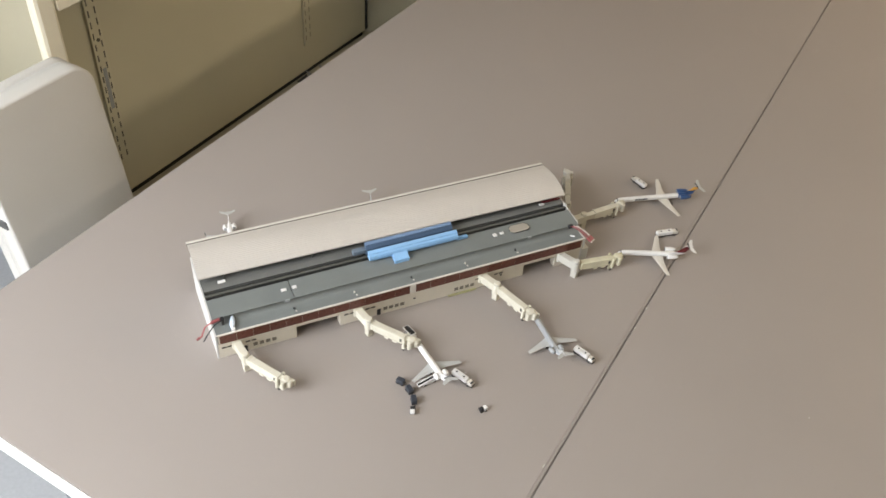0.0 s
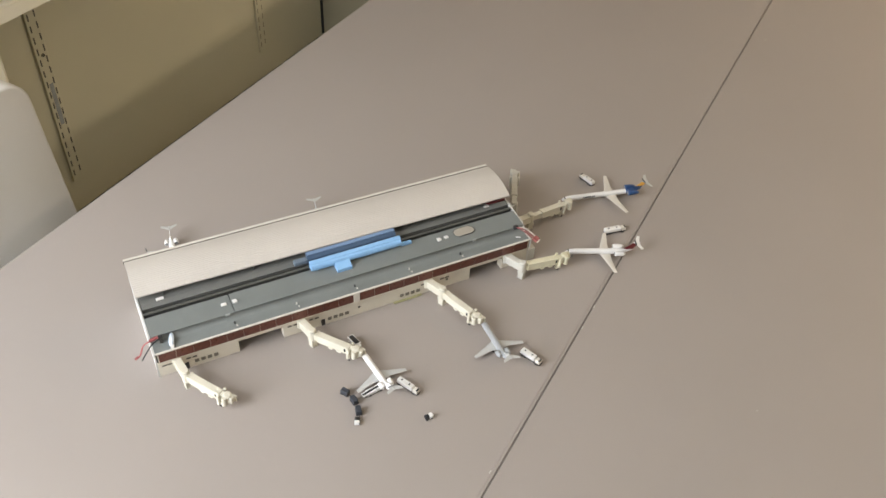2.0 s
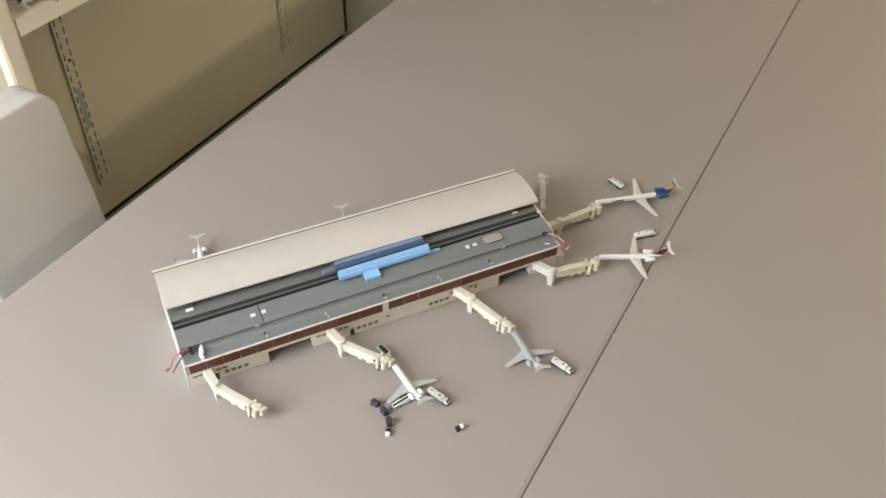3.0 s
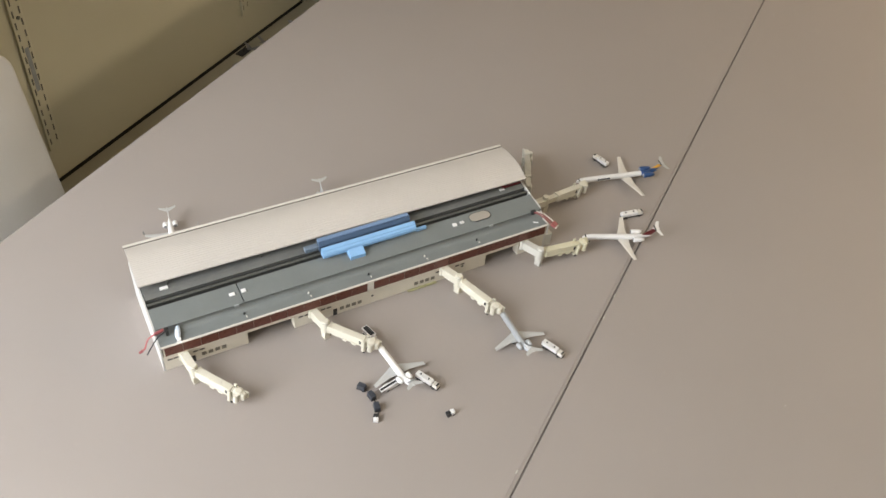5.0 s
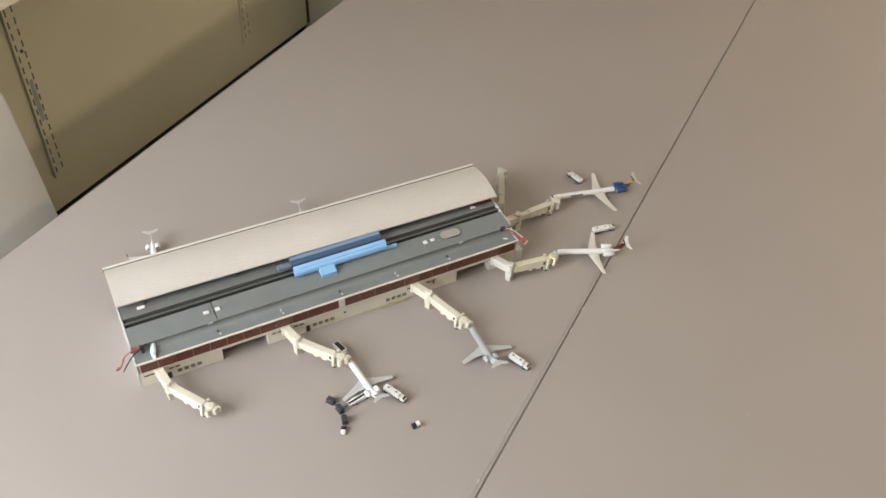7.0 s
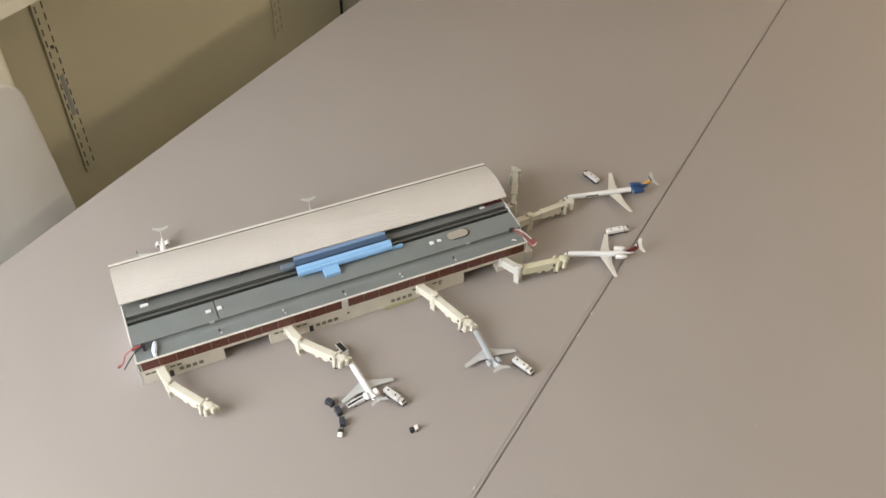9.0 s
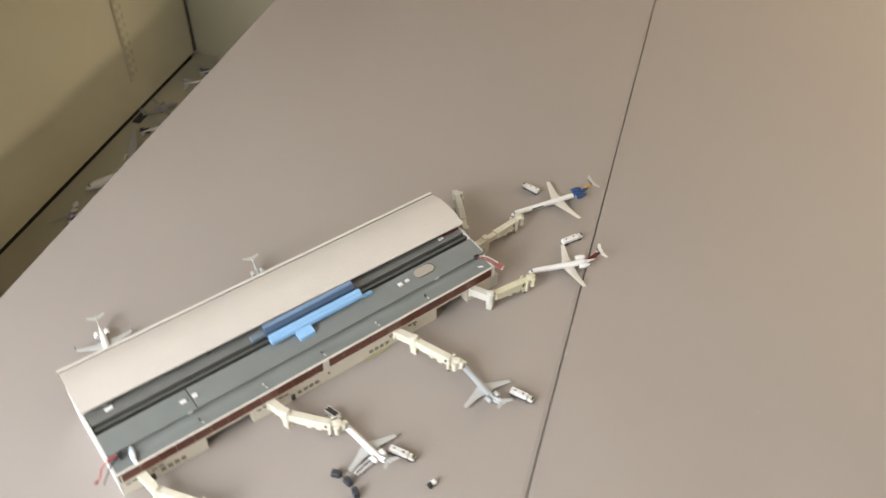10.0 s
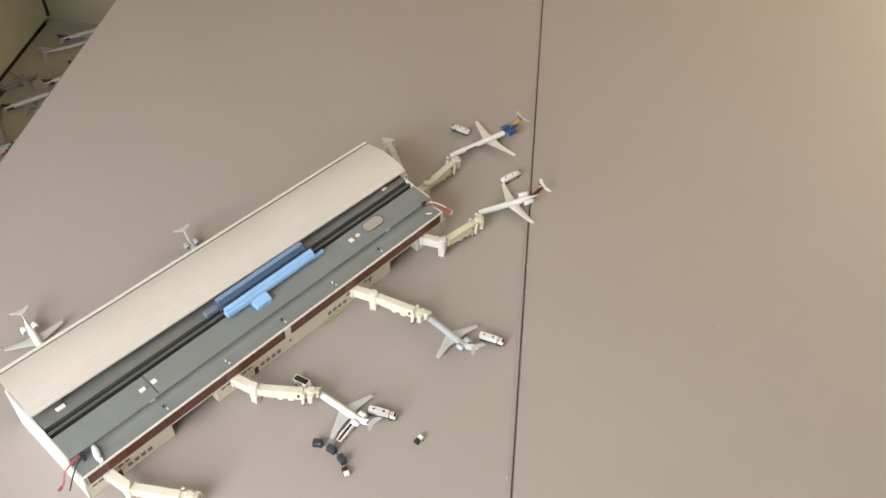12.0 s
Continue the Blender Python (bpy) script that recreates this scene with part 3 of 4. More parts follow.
part("plug", box(shape(), 0.519, 0.526, -0.0515, -0.0465, 0.0610, 0.0670, bevel=0.0008), BLACK, lead2)
for dx, mat in ((0.0, PINK), (0.0034, WHITE_WARM), (-0.0030, PINK)):
    part("wire", tube(shape(), [(0.523 + dx * 0.5, -0.0495, 0.0650), (0.529 + dx, -0.058, 0.066), (0.535 + dx, -0.067, 0.062), (0.540 + dx, -0.074, 0.057)], 0.0007), mat, lead2)
part("connector", box(shape(), -0.0045, 0.0045, -0.0040, 0.0040, -0.0022, 0.0022, m=pose(0.5415, -0.0765, 0.0555, 25, 0, 30), bevel=0.0007), PINK, lead2, "red and white connector")
part("connector_tip", box(shape(), -0.0035, 0.0035, -0.0058, -0.0042, -0.0016, 0.0016, m=pose(0.5415, -0.0765, 0.0555, 25, 0, 30), bevel=0.0004), WHITE_WARM, lead2)


# ---- jet bridges ----
WALL = -0.061


def jet_bridge(wall, rot, end, mat, label, z_end=0.0, base=None, telescoped=False):
    """wall, rot, end: plan places of the wall door, the rotunda and the cab's mouth."""
    ob = thing("jet_bridge", pose(rot[0], rot[1], TABLE), label, "jet bridge", "jet bridges round the terminal")
    wx, wy = wall[0] - rot[0], wall[1] - rot[1]
    ex, ey = end[0] - rot[0], end[1] - rot[1]
    lw, le = math.hypot(wx, wy), math.hypot(ex, ey)
    mw = pose(0, 0, 0, 0, 0, math.degrees(math.atan2(wy, wx)))
    drop = math.degrees(math.atan2(-z_end, le))
    me = pose(0, 0, 0.021, 0, drop, math.degrees(math.atan2(ey, ex)))
    base = base or mat
    part("wall_corridor", box(shape(), 0.002, lw, -0.0050, 0.0050, 0.0150, 0.0275, bevel=0.0008), base, ob, m=mw)
    part("wall_collar", box(shape(), lw - 0.0045, lw - 0.0005, -0.0060, 0.0060, 0.0138, 0.0286, bevel=0.0006), base, ob, m=mw)
    rt = part("rotunda", rod(shape(), (0, 0, 0.0125), (0, 0, 0.0278), 0.0054, n=24), base, ob)
    # grey ring put in as the shade below the cap
    part("rotunda_shade_ring", rod(shape(), (0, 0, 0.02781), (0, 0, 0.0286), 0.0050, n=24), GROOVE_SHADE, rt, "ring coloured grey for the shade in the groove round the rotunda")
    part("rotunda_cap", rod(shape(), (0, 0, 0.02861), (0, 0, 0.0306), 0.0052, 0.0040, n=24), base, rt)
    bm = shape()
    loft(bm, [[(x * k, y * k2, z) for x, y in ((-0.0046, -0.0040), (0.0046, -0.0040), (0.0046, 0.0040), (-0.0046, 0.0040))] for z, k, k2 in ((0.0021, 0.86, 0.95), (0.0080, 0.92, 1.0), (0.0124, 1.12, 1.1))])
    pd = part("pedestal", bm, base, ob, m=mw)
    part("footing", box(shape(), -0.0046, 0.0046, -0.0042, 0.0042, 0, 0.0020, bevel=0.0005), base, pd)
    a, b, c = (0.30 if telescoped else 0.15) * le, 0.74 * le, le - 0.004
    part("inner_tunnel", box(shape(), 0.004, a + 0.003, -0.0038, 0.0038, -0.0045, 0.0046, bevel=0.0006), mat, ob, m=me)
    ot = part("outer_tunnel", box(shape(), a - 0.004, b, -0.0047, 0.0047, -0.0056, 0.0058, bevel=0.0010), mat, ob, m=me)
    part("tunnel_lip", box(shape(), a - 0.0050, a - 0.0032, -0.0051, 0.0051, -0.0059, 0.0063, bevel=0.0004), mat, ot)
    for k in range(5):
        x = a + (b - a) * (k + 0.5) / 5 - 0.002
        part("roof_seam", box(shape(), x, x + 0.0005, -0.0044, 0.0044, 0.0057, 0.0061), mat, ot)
    for side in (-1, 1):
        part("cable_rail", rod(shape(), (a, side * 0.0050, -0.0052), (b - 0.001, side * 0.0050, -0.0052), 0.0005, n=6), mat, ot)
        # stepped brackets under the tunnel's edge
        for f, w in ((0.42, 0.0065), (0.70, 0.0080)):
            x = a + (b - a) * f
            outline = [(x - w / 2, -0.0046), (x + w / 2, -0.0046), (x + w * 0.36, -0.0082), (x - w * 0.36, -0.0082)]
            part("bracket", loft(shape(), [[(px, side * y, pz) for px, pz in outline] for y in (0.0036, 0.0056)]), mat, ot)
    part("tunnel_door", box(shape(), b - 0.0062, b - 0.0034, -0.0052, -0.0046, -0.0026, 0.0026, bevel=0.0003), BLACK, ot, "dark tunnel door")
    bm = shape()
    box(bm, b - 0.0012, b + 0.0026, -0.0082, -0.0050, -0.0112, 0.0064, bevel=0.0008)
    box(bm, b - 0.0012, b + 0.0026, 0.0050, 0.0082, -0.0112, 0.0064, bevel=0.0008)
    box(bm, b - 0.0008, b + 0.0020, -0.0022, 0.0022, -0.0206, -0.0096, bevel=0.0004)
    lift = part("lift_column", bm, mat, ob, m=me)
    part("lift_beam", box(shape(), b - 0.0006, b + 0.0018, -0.0052, 0.0052, -0.0095, -0.0062, bevel=0.0004), mat, lift)
    for s in (-1, 1):
        part("wheel", rod(shape(), (b + 0.0010, s * 0.0030, -0.0186), (b + 0.0010, s * 0.0046, -0.0186), 0.0022, n=14), BLACK, lift)
    part("cab_neck", box(shape(), b + 0.0002, c - 0.005, -0.0040, 0.0040, -0.0055, 0.0050, bevel=0.0007), mat, ob, m=me)
    cab = part("cab", rod(shape(), (c - 0.006, 0.0004, -0.0062), (c - 0.006, 0.0004, 0.0062), 0.0058, n=18), mat, ob, m=me)
    part("cab_roof", rod(shape(), (c - 0.006, 0.0004, 0.0063), (c - 0.006, 0.0004, 0.0074), 0.0054, 0.0034, n=18), mat, cab)
    part("cab_knob", rod(shape(), (c - 0.0058, -0.0056, -0.0060), (c - 0.0058, -0.0056, 0.0066), 0.0036, 0.0030, n=16), mat, cab)
    part("hood", box(shape(), c - 0.0035, c + 0.0030, -0.0026, 0.0044, -0.0050, 0.0060, bevel=0.0016), mat, cab)
    part("hood_side", box(shape(), c - 0.0020, c + 0.0045, 0.0042, 0.0066, -0.0045, 0.0056, bevel=0.0008), mat, cab)
    return ob


jet_bridge((0.025, WALL), (0.0295, -0.0900), (0.0720, -0.1503), BRIDGE, "empty ivory jet bridge with no aircraft at its cab", -0.005)
jet_bridge((0.188, WALL), (0.1948, -0.0892), (0.2430, -0.1447), BRIDGE, "ivory jet bridge docked to a white regional jet", -0.005)
jet_bridge((0.373, WALL), (0.3842, -0.0889), (0.4103, -0.1577), BRIDGE, "ivory jet bridge docked to a silver-grey regional jet", -0.005)
jet_bridge((0.499, WALL), (0.5120, -0.0888), (0.5900, -0.0940), BRIDGE_YELLOW, "yellowish jet bridge docked to a white airliner with a maroon tail", -0.005, base=BRIDGE_PALE)
jet_bridge((0.5355, 0.031), (0.5683, 0.0345), (0.6137, 0.1130), BRIDGE_PALE, "pale jet bridge standing empty behind the terminal", 0.0, telescoped=True)
jet_bridge((0.5355, -0.003), (0.5777, 0.0010), (0.6613, 0.0123), BRIDGE, "ivory jet bridge docked to a white airliner with a blue tail", -0.005, telescoped=True)


# ---- aircraft ----
def wing(bm, root, tip, chord0, chord1, sweep, span, z0, z1, thick0, thick1, side, kink=(0.38, 0.55)):
    """A tapered wing panel: root and tip give the leading edge's x."""
    def section(y, x, c, z, th):
        return [(x, y, z), (x - 0.3 * c, y, z + th / 2), (x - 0.7 * c, y, z + th * 0.4), (x - c, y, z), (x - 0.6 * c, y, z - th * 0.35), (x - 0.25 * c, y, z - th * 0.4)]
    loft(bm, [section(side * root, 0 + sweep, chord0, z0, thick0), section(side * (root + (span - root) * 0.35), sweep + (tip - sweep) * kink[0], chord0 + (chord1 - chord0) * kink[1], z0 + (z1 - z0) * 0.35, thick0 * 0.75),
              section(side * span, tip, chord1, z1, thick1)])
    return bm


def airliner(name, m, label, group, L=0.104, R=0.0042, span=0.044, wing_x=0.052, tip_x=0.0405, chord=0.019, eng_x=0.026, eng_y=0.0076, eng_len=0.0165, eng_r=0.0030,
             tail_mat=WHITE, eng_mat=WHITE, hull=WHITE, wing_mat=WHITE_WARM, fin_mat=WHITE, rear_mat=None, bars=0, stripe=None, fin_band=None, cone=1.0, winglets=False, ht=0.0180, z=0.0102, fh=0.0112):
    """x runs forward from the tail cone at 0 to the nose at L."""
    ob = thing(name, m, label, "model aircraft", group)
    st = [(0.0, z + 0.0022, 0.0005, 0.0006), (0.005 * cone, z + 0.0018, 0.0014, 0.0015), (0.012 * cone, z + 0.0011, R * 0.62, R * 0.66), (0.022 * cone, z + 0.0003, R * 0.92, R * 0.92), (0.030 * cone, z, R, R)]
    st += [(L * 0.5, z, R, R), (L - 0.013, z, R, R), (L - 0.007, z - 0.0003, R * 0.86, R * 0.88), (L - 0.0028, z - 0.0008, R * 0.55, R * 0.58), (L - 0.0006, z - 0.0011, R * 0.2, R * 0.22)]
    fus = part("fuselage", body(shape(), st, 18), hull, ob, smooth=True)
    if rear_mat:
        st2 = [(x, zc, w + 0.00012, h + 0.00012) for x, zc, w, h in st[:4] + [(0.0275, z + 0.0001, R * 0.98, R * 0.98)]]
        part("tail_paint", body(shape(), st2, 18), rear_mat, fus, "coloured tail section", smooth=True)
    part("cockpit_window", box(shape(), L - 0.0058, L - 0.0040, -R * 0.62, R * 0.62, z + R * 0.28, z + R * 0.62, bevel=0.0003), BLACK, fus)
    for side in (-1, 1):
        part("wing", wing(shape(), R * 0.6, tip_x, chord, chord * 0.30, wing_x, span, z - R * 0.55, z - R * 0.55 - 0.0004, 0.0017, 0.0007, side), wing_mat, ob)
        if winglets:
            part("winglet", prism(shape(), [(side * span, z - 0.0002), (side * (span + 0.0006), z - 0.0002), (side * (span + 0.0018), z + 0.0052), (side * (span + 0.0012), z + 0.0052)], tip_x - chord * 0.3, tip_x - 0.001), GREY_MODEL, ob)
        e = part("engine", body(shape(), [(eng_x - eng_len * 0.5, z + 0.0018, eng_r * 0.55, eng_r * 0.55), (eng_x - eng_len * 0.3, z + 0.0018, eng_r * 0.85, eng_r * 0.85), (eng_x, z + 0.0018, eng_r, eng_r),
                                          (eng_x + eng_len * 0.4, z + 0.0018, eng_r, eng_r), (eng_x + eng_len * 0.5, z + 0.0018, eng_r * 0.86, eng_r * 0.86)], 14), eng_mat, ob, smooth=True,
                 m=pose(0, side * eng_y, 0))
        part("intake", rod(shape(), (eng_x + eng_len * 0.5, 0, z + 0.0018), (eng_x + eng_len * 0.5 + 0.0002, 0, z + 0.0018), eng_r * 0.72, n=14), GREY_MODEL, e)
        part("pylon", box(shape(), eng_x - 0.004, eng_x + 0.004, min(side * R * 0.5, side * (eng_y - eng_r * 0.8)), max(side * R * 0.5, side * (eng_y - eng_r * 0.8)), z + 0.0012, z + 0.0024), eng_mat, ob)
        part("tailplane", wing(shape(), 0.0, -0.0074, 0.0078, 0.0040, 0.0000, ht, z + R + fh + 0.0002, z + R + fh + 0.0006, 0.0009, 0.0005, side, (0.35, 0.35)), tail_mat, ob)
        part("main_gear", rod(shape(), (wing_x - chord * 0.75, side * 0.0055, 0.0013), (wing_x - chord * 0.75, side * 0.0075, 0.0013), 0.0013, n=10), BLACK, ob)
    part("nose_gear", rod(shape(), (L - 0.012, -0.0006, 0.0010), (L - 0.012, 0.0006, 0.0010), 0.0010, n=10), BLACK, ob)
    part("nose_strut", rod(shape(), (L - 0.012, 0, 0.001), (L - 0.012, 0, z - R + 0.0005), 0.0004, n=6), GREY_MODEL, ob)
    for side in (-1, 1):
        part("gear_strut", rod(shape(), (wing_x - chord * 0.75, side * 0.0062, 0.0012), (wing_x - chord * 0.75, side * 0.0045, z - R * 0.5), 0.0004, n=6), GREY_MODEL, ob)
    fin = shape()
    f0, f1 = z + R * 0.55, z + R + fh
    loft(fin, [[(0.0165, 0, f0), (0.010, 0.0007, f0), (0.0015, 0, f0), (0.010, -0.0007, f0)], [(0.0005, 0, f1), (-0.004, 0.0005, f1), (-0.0085, 0, f1), (-0.004, -0.0005, f1)]])
    part("fin", fin, fin_mat, ob)
    if fin_band:
        def cut(k, w):
            return [(0.0165 - 0.016 * k + 0.0002, 0, f0 + (f1 - f0) * k), (0.010 - 0.014 * k, w, f0 + (f1 - f0) * k), (0.0015 - 0.010 * k - 0.0002, 0, f0 + (f1 - f0) * k), (0.010 - 0.014 * k, -w, f0 + (f1 - f0) * k)]
        part("fin_band", loft(shape(), [cut(0.42, 0.0008), cut(0.93, 0.0007)]), fin_band, ob, "amber band across the fin")
    part("fin_cap", box(shape(), -0.0092, 0.0012, -0.0008, 0.0008, f1 + 0.0001, f1 + 0.0011, bevel=0.0003), tail_mat, ob)
    if stripe:
        part("tail_stripe", box(shape(), -0.0030, -0.0010, -0.006, 0.006, f1 + 0.0012, f1 + 0.0015), stripe, ob, "dark stripe on the tailplane")
    for k in range(bars):
        part("title_bar", box(shape(), L * 0.60 + k * 0.0030, L * 0.60 + k * 0.0030 + 0.0021, R * 0.80, R + 0.0003, z - 0.0004, z + 0.0022), CHARCOAL, fus, "dark title on the side")
    return ob


def toward(tail, nose, z=TABLE):
    return pose(tail[0], tail[1], z, 0, 0, math.degrees(math.atan2(nose[1] - tail[1], nose[0] - tail[0])))


G = "aircraft at the gates"
airliner("airliner", toward((0.6867, -0.1157), (0.5987, -0.0783)), "white twin-jet model airliner with a maroon tail, parked at a gate", G, L=0.1016, span=0.0443, wing_x=0.0503, tip_x=0.0358, chord=0.0172, eng_x=0.0205, eng_r=0.0036, eng_y=0.0082, fin_mat=MAROON, stripe=BLACK, ht=0.0145)
airliner("airliner", toward((0.7873, 0.0020), (0.6633, 0.0297)), "white model airliner with a blue and amber tail at a gate", G, L=0.1356, span=0.0478, wing_x=0.0631, tip_x=0.0459, chord=0.0185, eng_x=0.0170, eng_r=0.0040, eng_y=0.0076, eng_len=0.0180, fin_mat=NAVY, fin_band=AMBER, eng_mat=NAVY, rear_mat=NAVY, bars=7, stripe=BLACK, ht=0.0155, tail_mat=WING_GREY)
RJ = dict(L=0.080, R=0.0041, span=0.0352, wing_x=0.0405, tip_x=0.0259, chord=0.0165, eng_x=0.0132, eng_y=0.0066, eng_len=0.0095, eng_r=0.0034, ht=0.0112, z=0.0092, fh=0.0085, cone=0.52)
airliner("regional_jet", toward((0.2540, -0.2100), (0.2460, -0.1360)), "white regional jet model at a jet bridge", G, wing_mat=WING_GREY, tail_mat=WING_GREY, stripe=GREY_MODEL, **{**RJ, "ht": 0.0105})
airliner("regional_jet", toward((0.4117, -0.2260), (0.4147, -0.1507)), "silver-grey regional jet model at a jet bridge", G, hull=BODY_GREY, wing_mat=WING_GREY, eng_mat=BODY_GREY, fin_mat=WING_GREY, tail_mat=WING_GREY, **RJ)
airliner("regional_jet", toward((0.0747, 0.1893), (0.0640, 0.1163)), "white regional jet model with grey wings behind the terminal", G, wing_mat=WING_GREY, tail_mat=WING_GREY, winglets=True, **RJ)
airliner("regional_jet", toward((0.2913, 0.1663), (0.2813, 0.0923)), "grey and white regional jet model behind the terminal", G, hull=BODY_GREY, wing_mat=WING_GREY, eng_mat=WING_GREY, fin_mat=WING_GREY, tail_mat=WING_GREY, **RJ)


# ---- ground vehicles ----
def fuel_truck(tail, cab, label):
    """x runs from the tank's rear to the cab."""
    L = math.hypot(cab[0] - tail[0], cab[1] - tail[1])
    ob = thing("fuel_truck", toward(tail, cab), label, "model truck", "tank trucks beside the aircraft")
    part("chassis", box(shape(), 0.0005, L - 0.001, -0.0032, 0.0032, 0.0012, 0.0030, bevel=0.0003), BLACK, ob, "black chassis")
    c = L - 0.0075
    tank = part("tank", box(shape(), 0, c - 0.0008, -0.0040, 0.0040, 0.0031, 0.0096, bevel=0.0016), WHITE, ob, "white tank")
    for x in (c * 0.25, c * 0.72):
        part("manhole", rod(shape(), (x, 0, 0.0096), (x, 0, 0.0101), 0.0012, n=12), BLACK, tank)
    part("tank_rail", box(shape(), 0.001, c - 0.002, 0.0029, 0.0034, 0.0088, 0.0099), WHITE_WARM, tank)
    cb = part("cab", box(shape(), c, L, -0.0036, 0.0036, 0.0031, 0.0086, bevel=0.0009), WHITE_WARM, ob)
    part("windscreen", box(shape(), L - 0.0028, L - 0.0004, -0.0030, 0.0030, 0.0060, 0.0088, bevel=0.0004), BLACK, cb)
    part("bumper", box(shape(), L - 0.0002, L + 0.0006, -0.0034, 0.0034, 0.0016, 0.0036, bevel=0.0002), BLACK, cb)
    for x in (0.004, 0.0085, L - 0.0055):
        for s in (-1, 1):
            part("wheel", rod(shape(), (x, s * 0.0026, 0.0017), (x, s * 0.0039, 0.0017), 0.0017, n=12), BLACK, ob)
    return ob


fuel_truck((0.2710, -0.1927), (0.2857, -0.2220), "white tank truck beside the white regional jet")
fuel_truck((0.4393, -0.2150), (0.4513, -0.2440), "white tank truck beside the silver-grey regional jet")
fuel_truck((0.6770, -0.0573), (0.7120, -0.0628), "white tank truck between the two airliners")
fuel_truck((0.7283, 0.0497), (0.7222, 0.0783), "white tank truck behind the airliner with a blue tail")


def belt_loader(a, b, label, tilt):
    L = math.hypot(b[0] - a[0], b[1] - a[1])
    ob = thing("belt_loader", toward(a, b), label, "model vehicle", "belt loaders")
    part("chassis", box(shape(), L * 0.18, L * 0.82, -0.0034, 0.0034, 0.0014, 0.0040, bevel=0.0005), WHITE, ob)
    part("cab", box(shape(), L * 0.18, L * 0.40, 0.0012, 0.0038, 0.0041, 0.0068, bevel=0.0006), WHITE, ob)
    m = pose(L / 2, 0, 0.0062, 0, tilt, 0)
    ramp = part("conveyor", box(shape(), -L / 2, L / 2, -0.0030, 0.0030, -0.0008, 0.0008, bevel=0.0003), WHITE, ob, m=m)
    part("belt", box(shape(), -L / 2 + 0.0005, L / 2 - 0.0005, -0.0014, 0.0014, 0.00085, 0.0012), BLACK, ramp, "black conveyor belt")
    for x in (L * 0.28, L * 0.72):
        for s in (-1, 1):
            part("wheel", rod(shape(), (x, s * 0.0024, 0.0015), (x, s * 0.0036, 0.0015), 0.0015, n=12), BLACK, ob)
    return ob


belt_loader((0.2203, -0.1973), (0.2540, -0.1920), "white belt loader with a black belt at the regional jet", -6)


def catering_truck(a, b, label):
    L = math.hypot(b[0] - a[0], b[1] - a[1])
    ob = thing("flatbed_loader", toward(a, b), label, "model vehicle")
    part("chassis", box(shape(), 0.001, L - 0.001, -0.0035, 0.0035, 0.0014, 0.0034, bevel=0.0004), WHITE_WARM, ob)
    part("lift_frame", box(shape(), 0.003, L - 0.005, -0.0030, 0.0030, 0.0035, 0.0090, bevel=0.0004), GREY_MODEL, ob)
    bed = part("platform", box(shape(), 0, L - 0.003, -0.0045, 0.0045, 0.0091, 0.0104, bevel=0.0004), WHITE, ob, "white platform")
    part("platform_deck", box(shape(), 0.0012, L - 0.0045, -0.0032, 0.0032, 0.0105, 0.0109), BLACK, bed, "black platform deck")
    part("cab", box(shape(), L - 0.0045, L, -0.0030, 0.0030, 0.0035, 0.0085, bevel=0.0007), WHITE, ob)
    for x in (0.004, L - 0.004):
        for s in (-1, 1):
            part("wheel", rod(shape(), (x, s * 0.0026, 0.0016), (x, s * 0.0037, 0.0016), 0.0016, n=12), BLACK, ob)
    return ob


catering_truck((0.2416, -0.1020), (0.2473, -0.1232), "white lift truck with a black deck beside a jet bridge")


def baggage_cart(x, y, turn):
    ob = thing("baggage_cart", pose(x, y, TABLE, 0, 0, turn), "charcoal covered baggage cart in a train of carts", "model cart", "train of baggage carts")
    part("cover", box(shape(), -0.0052, 0.0052, -0.0034, 0.0034, 0.0022, 0.0082, bevel=0.0007), CHARCOAL, ob)
    part("bed", box(shape(), -0.0055, 0.0055, -0.0036, 0.0036, 0.0012, 0.0021), BLACK, ob)
    part("drawbar", rod(shape(), (0.0055, 0, 0.0016), (0.0095, 0, 0.0016), 0.0005, n=6), BLACK, ob)
    for a in (-0.0035, 0.0035):
        for s in (-1, 1):
            part("wheel", rod(shape(), (a, s * 0.0024, 0.0012), (a, s * 0.0034, 0.0012), 0.0012, n=10), BLACK, ob)


for x, y, turn in ((0.2030, -0.1827, -55), (0.2083, -0.1993, -81), (0.2073, -0.2163, -102)):
    baggage_cart(x, y, turn)


def tug(x, y, turn, label):
    ob = thing("baggage_tug", pose(x, y, TABLE, 0, 0, turn), label, "model tug", "baggage tugs")
    part("body", box(shape(), -0.005, 0.0005, -0.0030, 0.0030, 0.0010, 0.0050, bevel=0.0006), BLACK, ob, "black rear body")
    part("hood", box(shape(), 0.0006, 0.0055, -0.0030, 0.0030, 0.0012, 0.0062, bevel=0.0008), WHITE, ob, "white front")
    part("seat", box(shape(), -0.0030, -0.0008, -0.0018, 0.0018, 0.0051, 0.0066, bevel=0.0004), BLACK, ob)
    for a in (-0.0032, 0.0034):
        for s in (-1, 1):
            part("wheel", rod(shape(), (a, s * 0.0022, 0.0014), (a, s * 0.0033, 0.0014), 0.0014, n=10), BLACK, ob)


tug(0.2003, -0.2293, -117, "black and white baggage tug pulling the carts")
tug(0.2820, -0.2597, 0, "black and white baggage tug standing alone on the table")


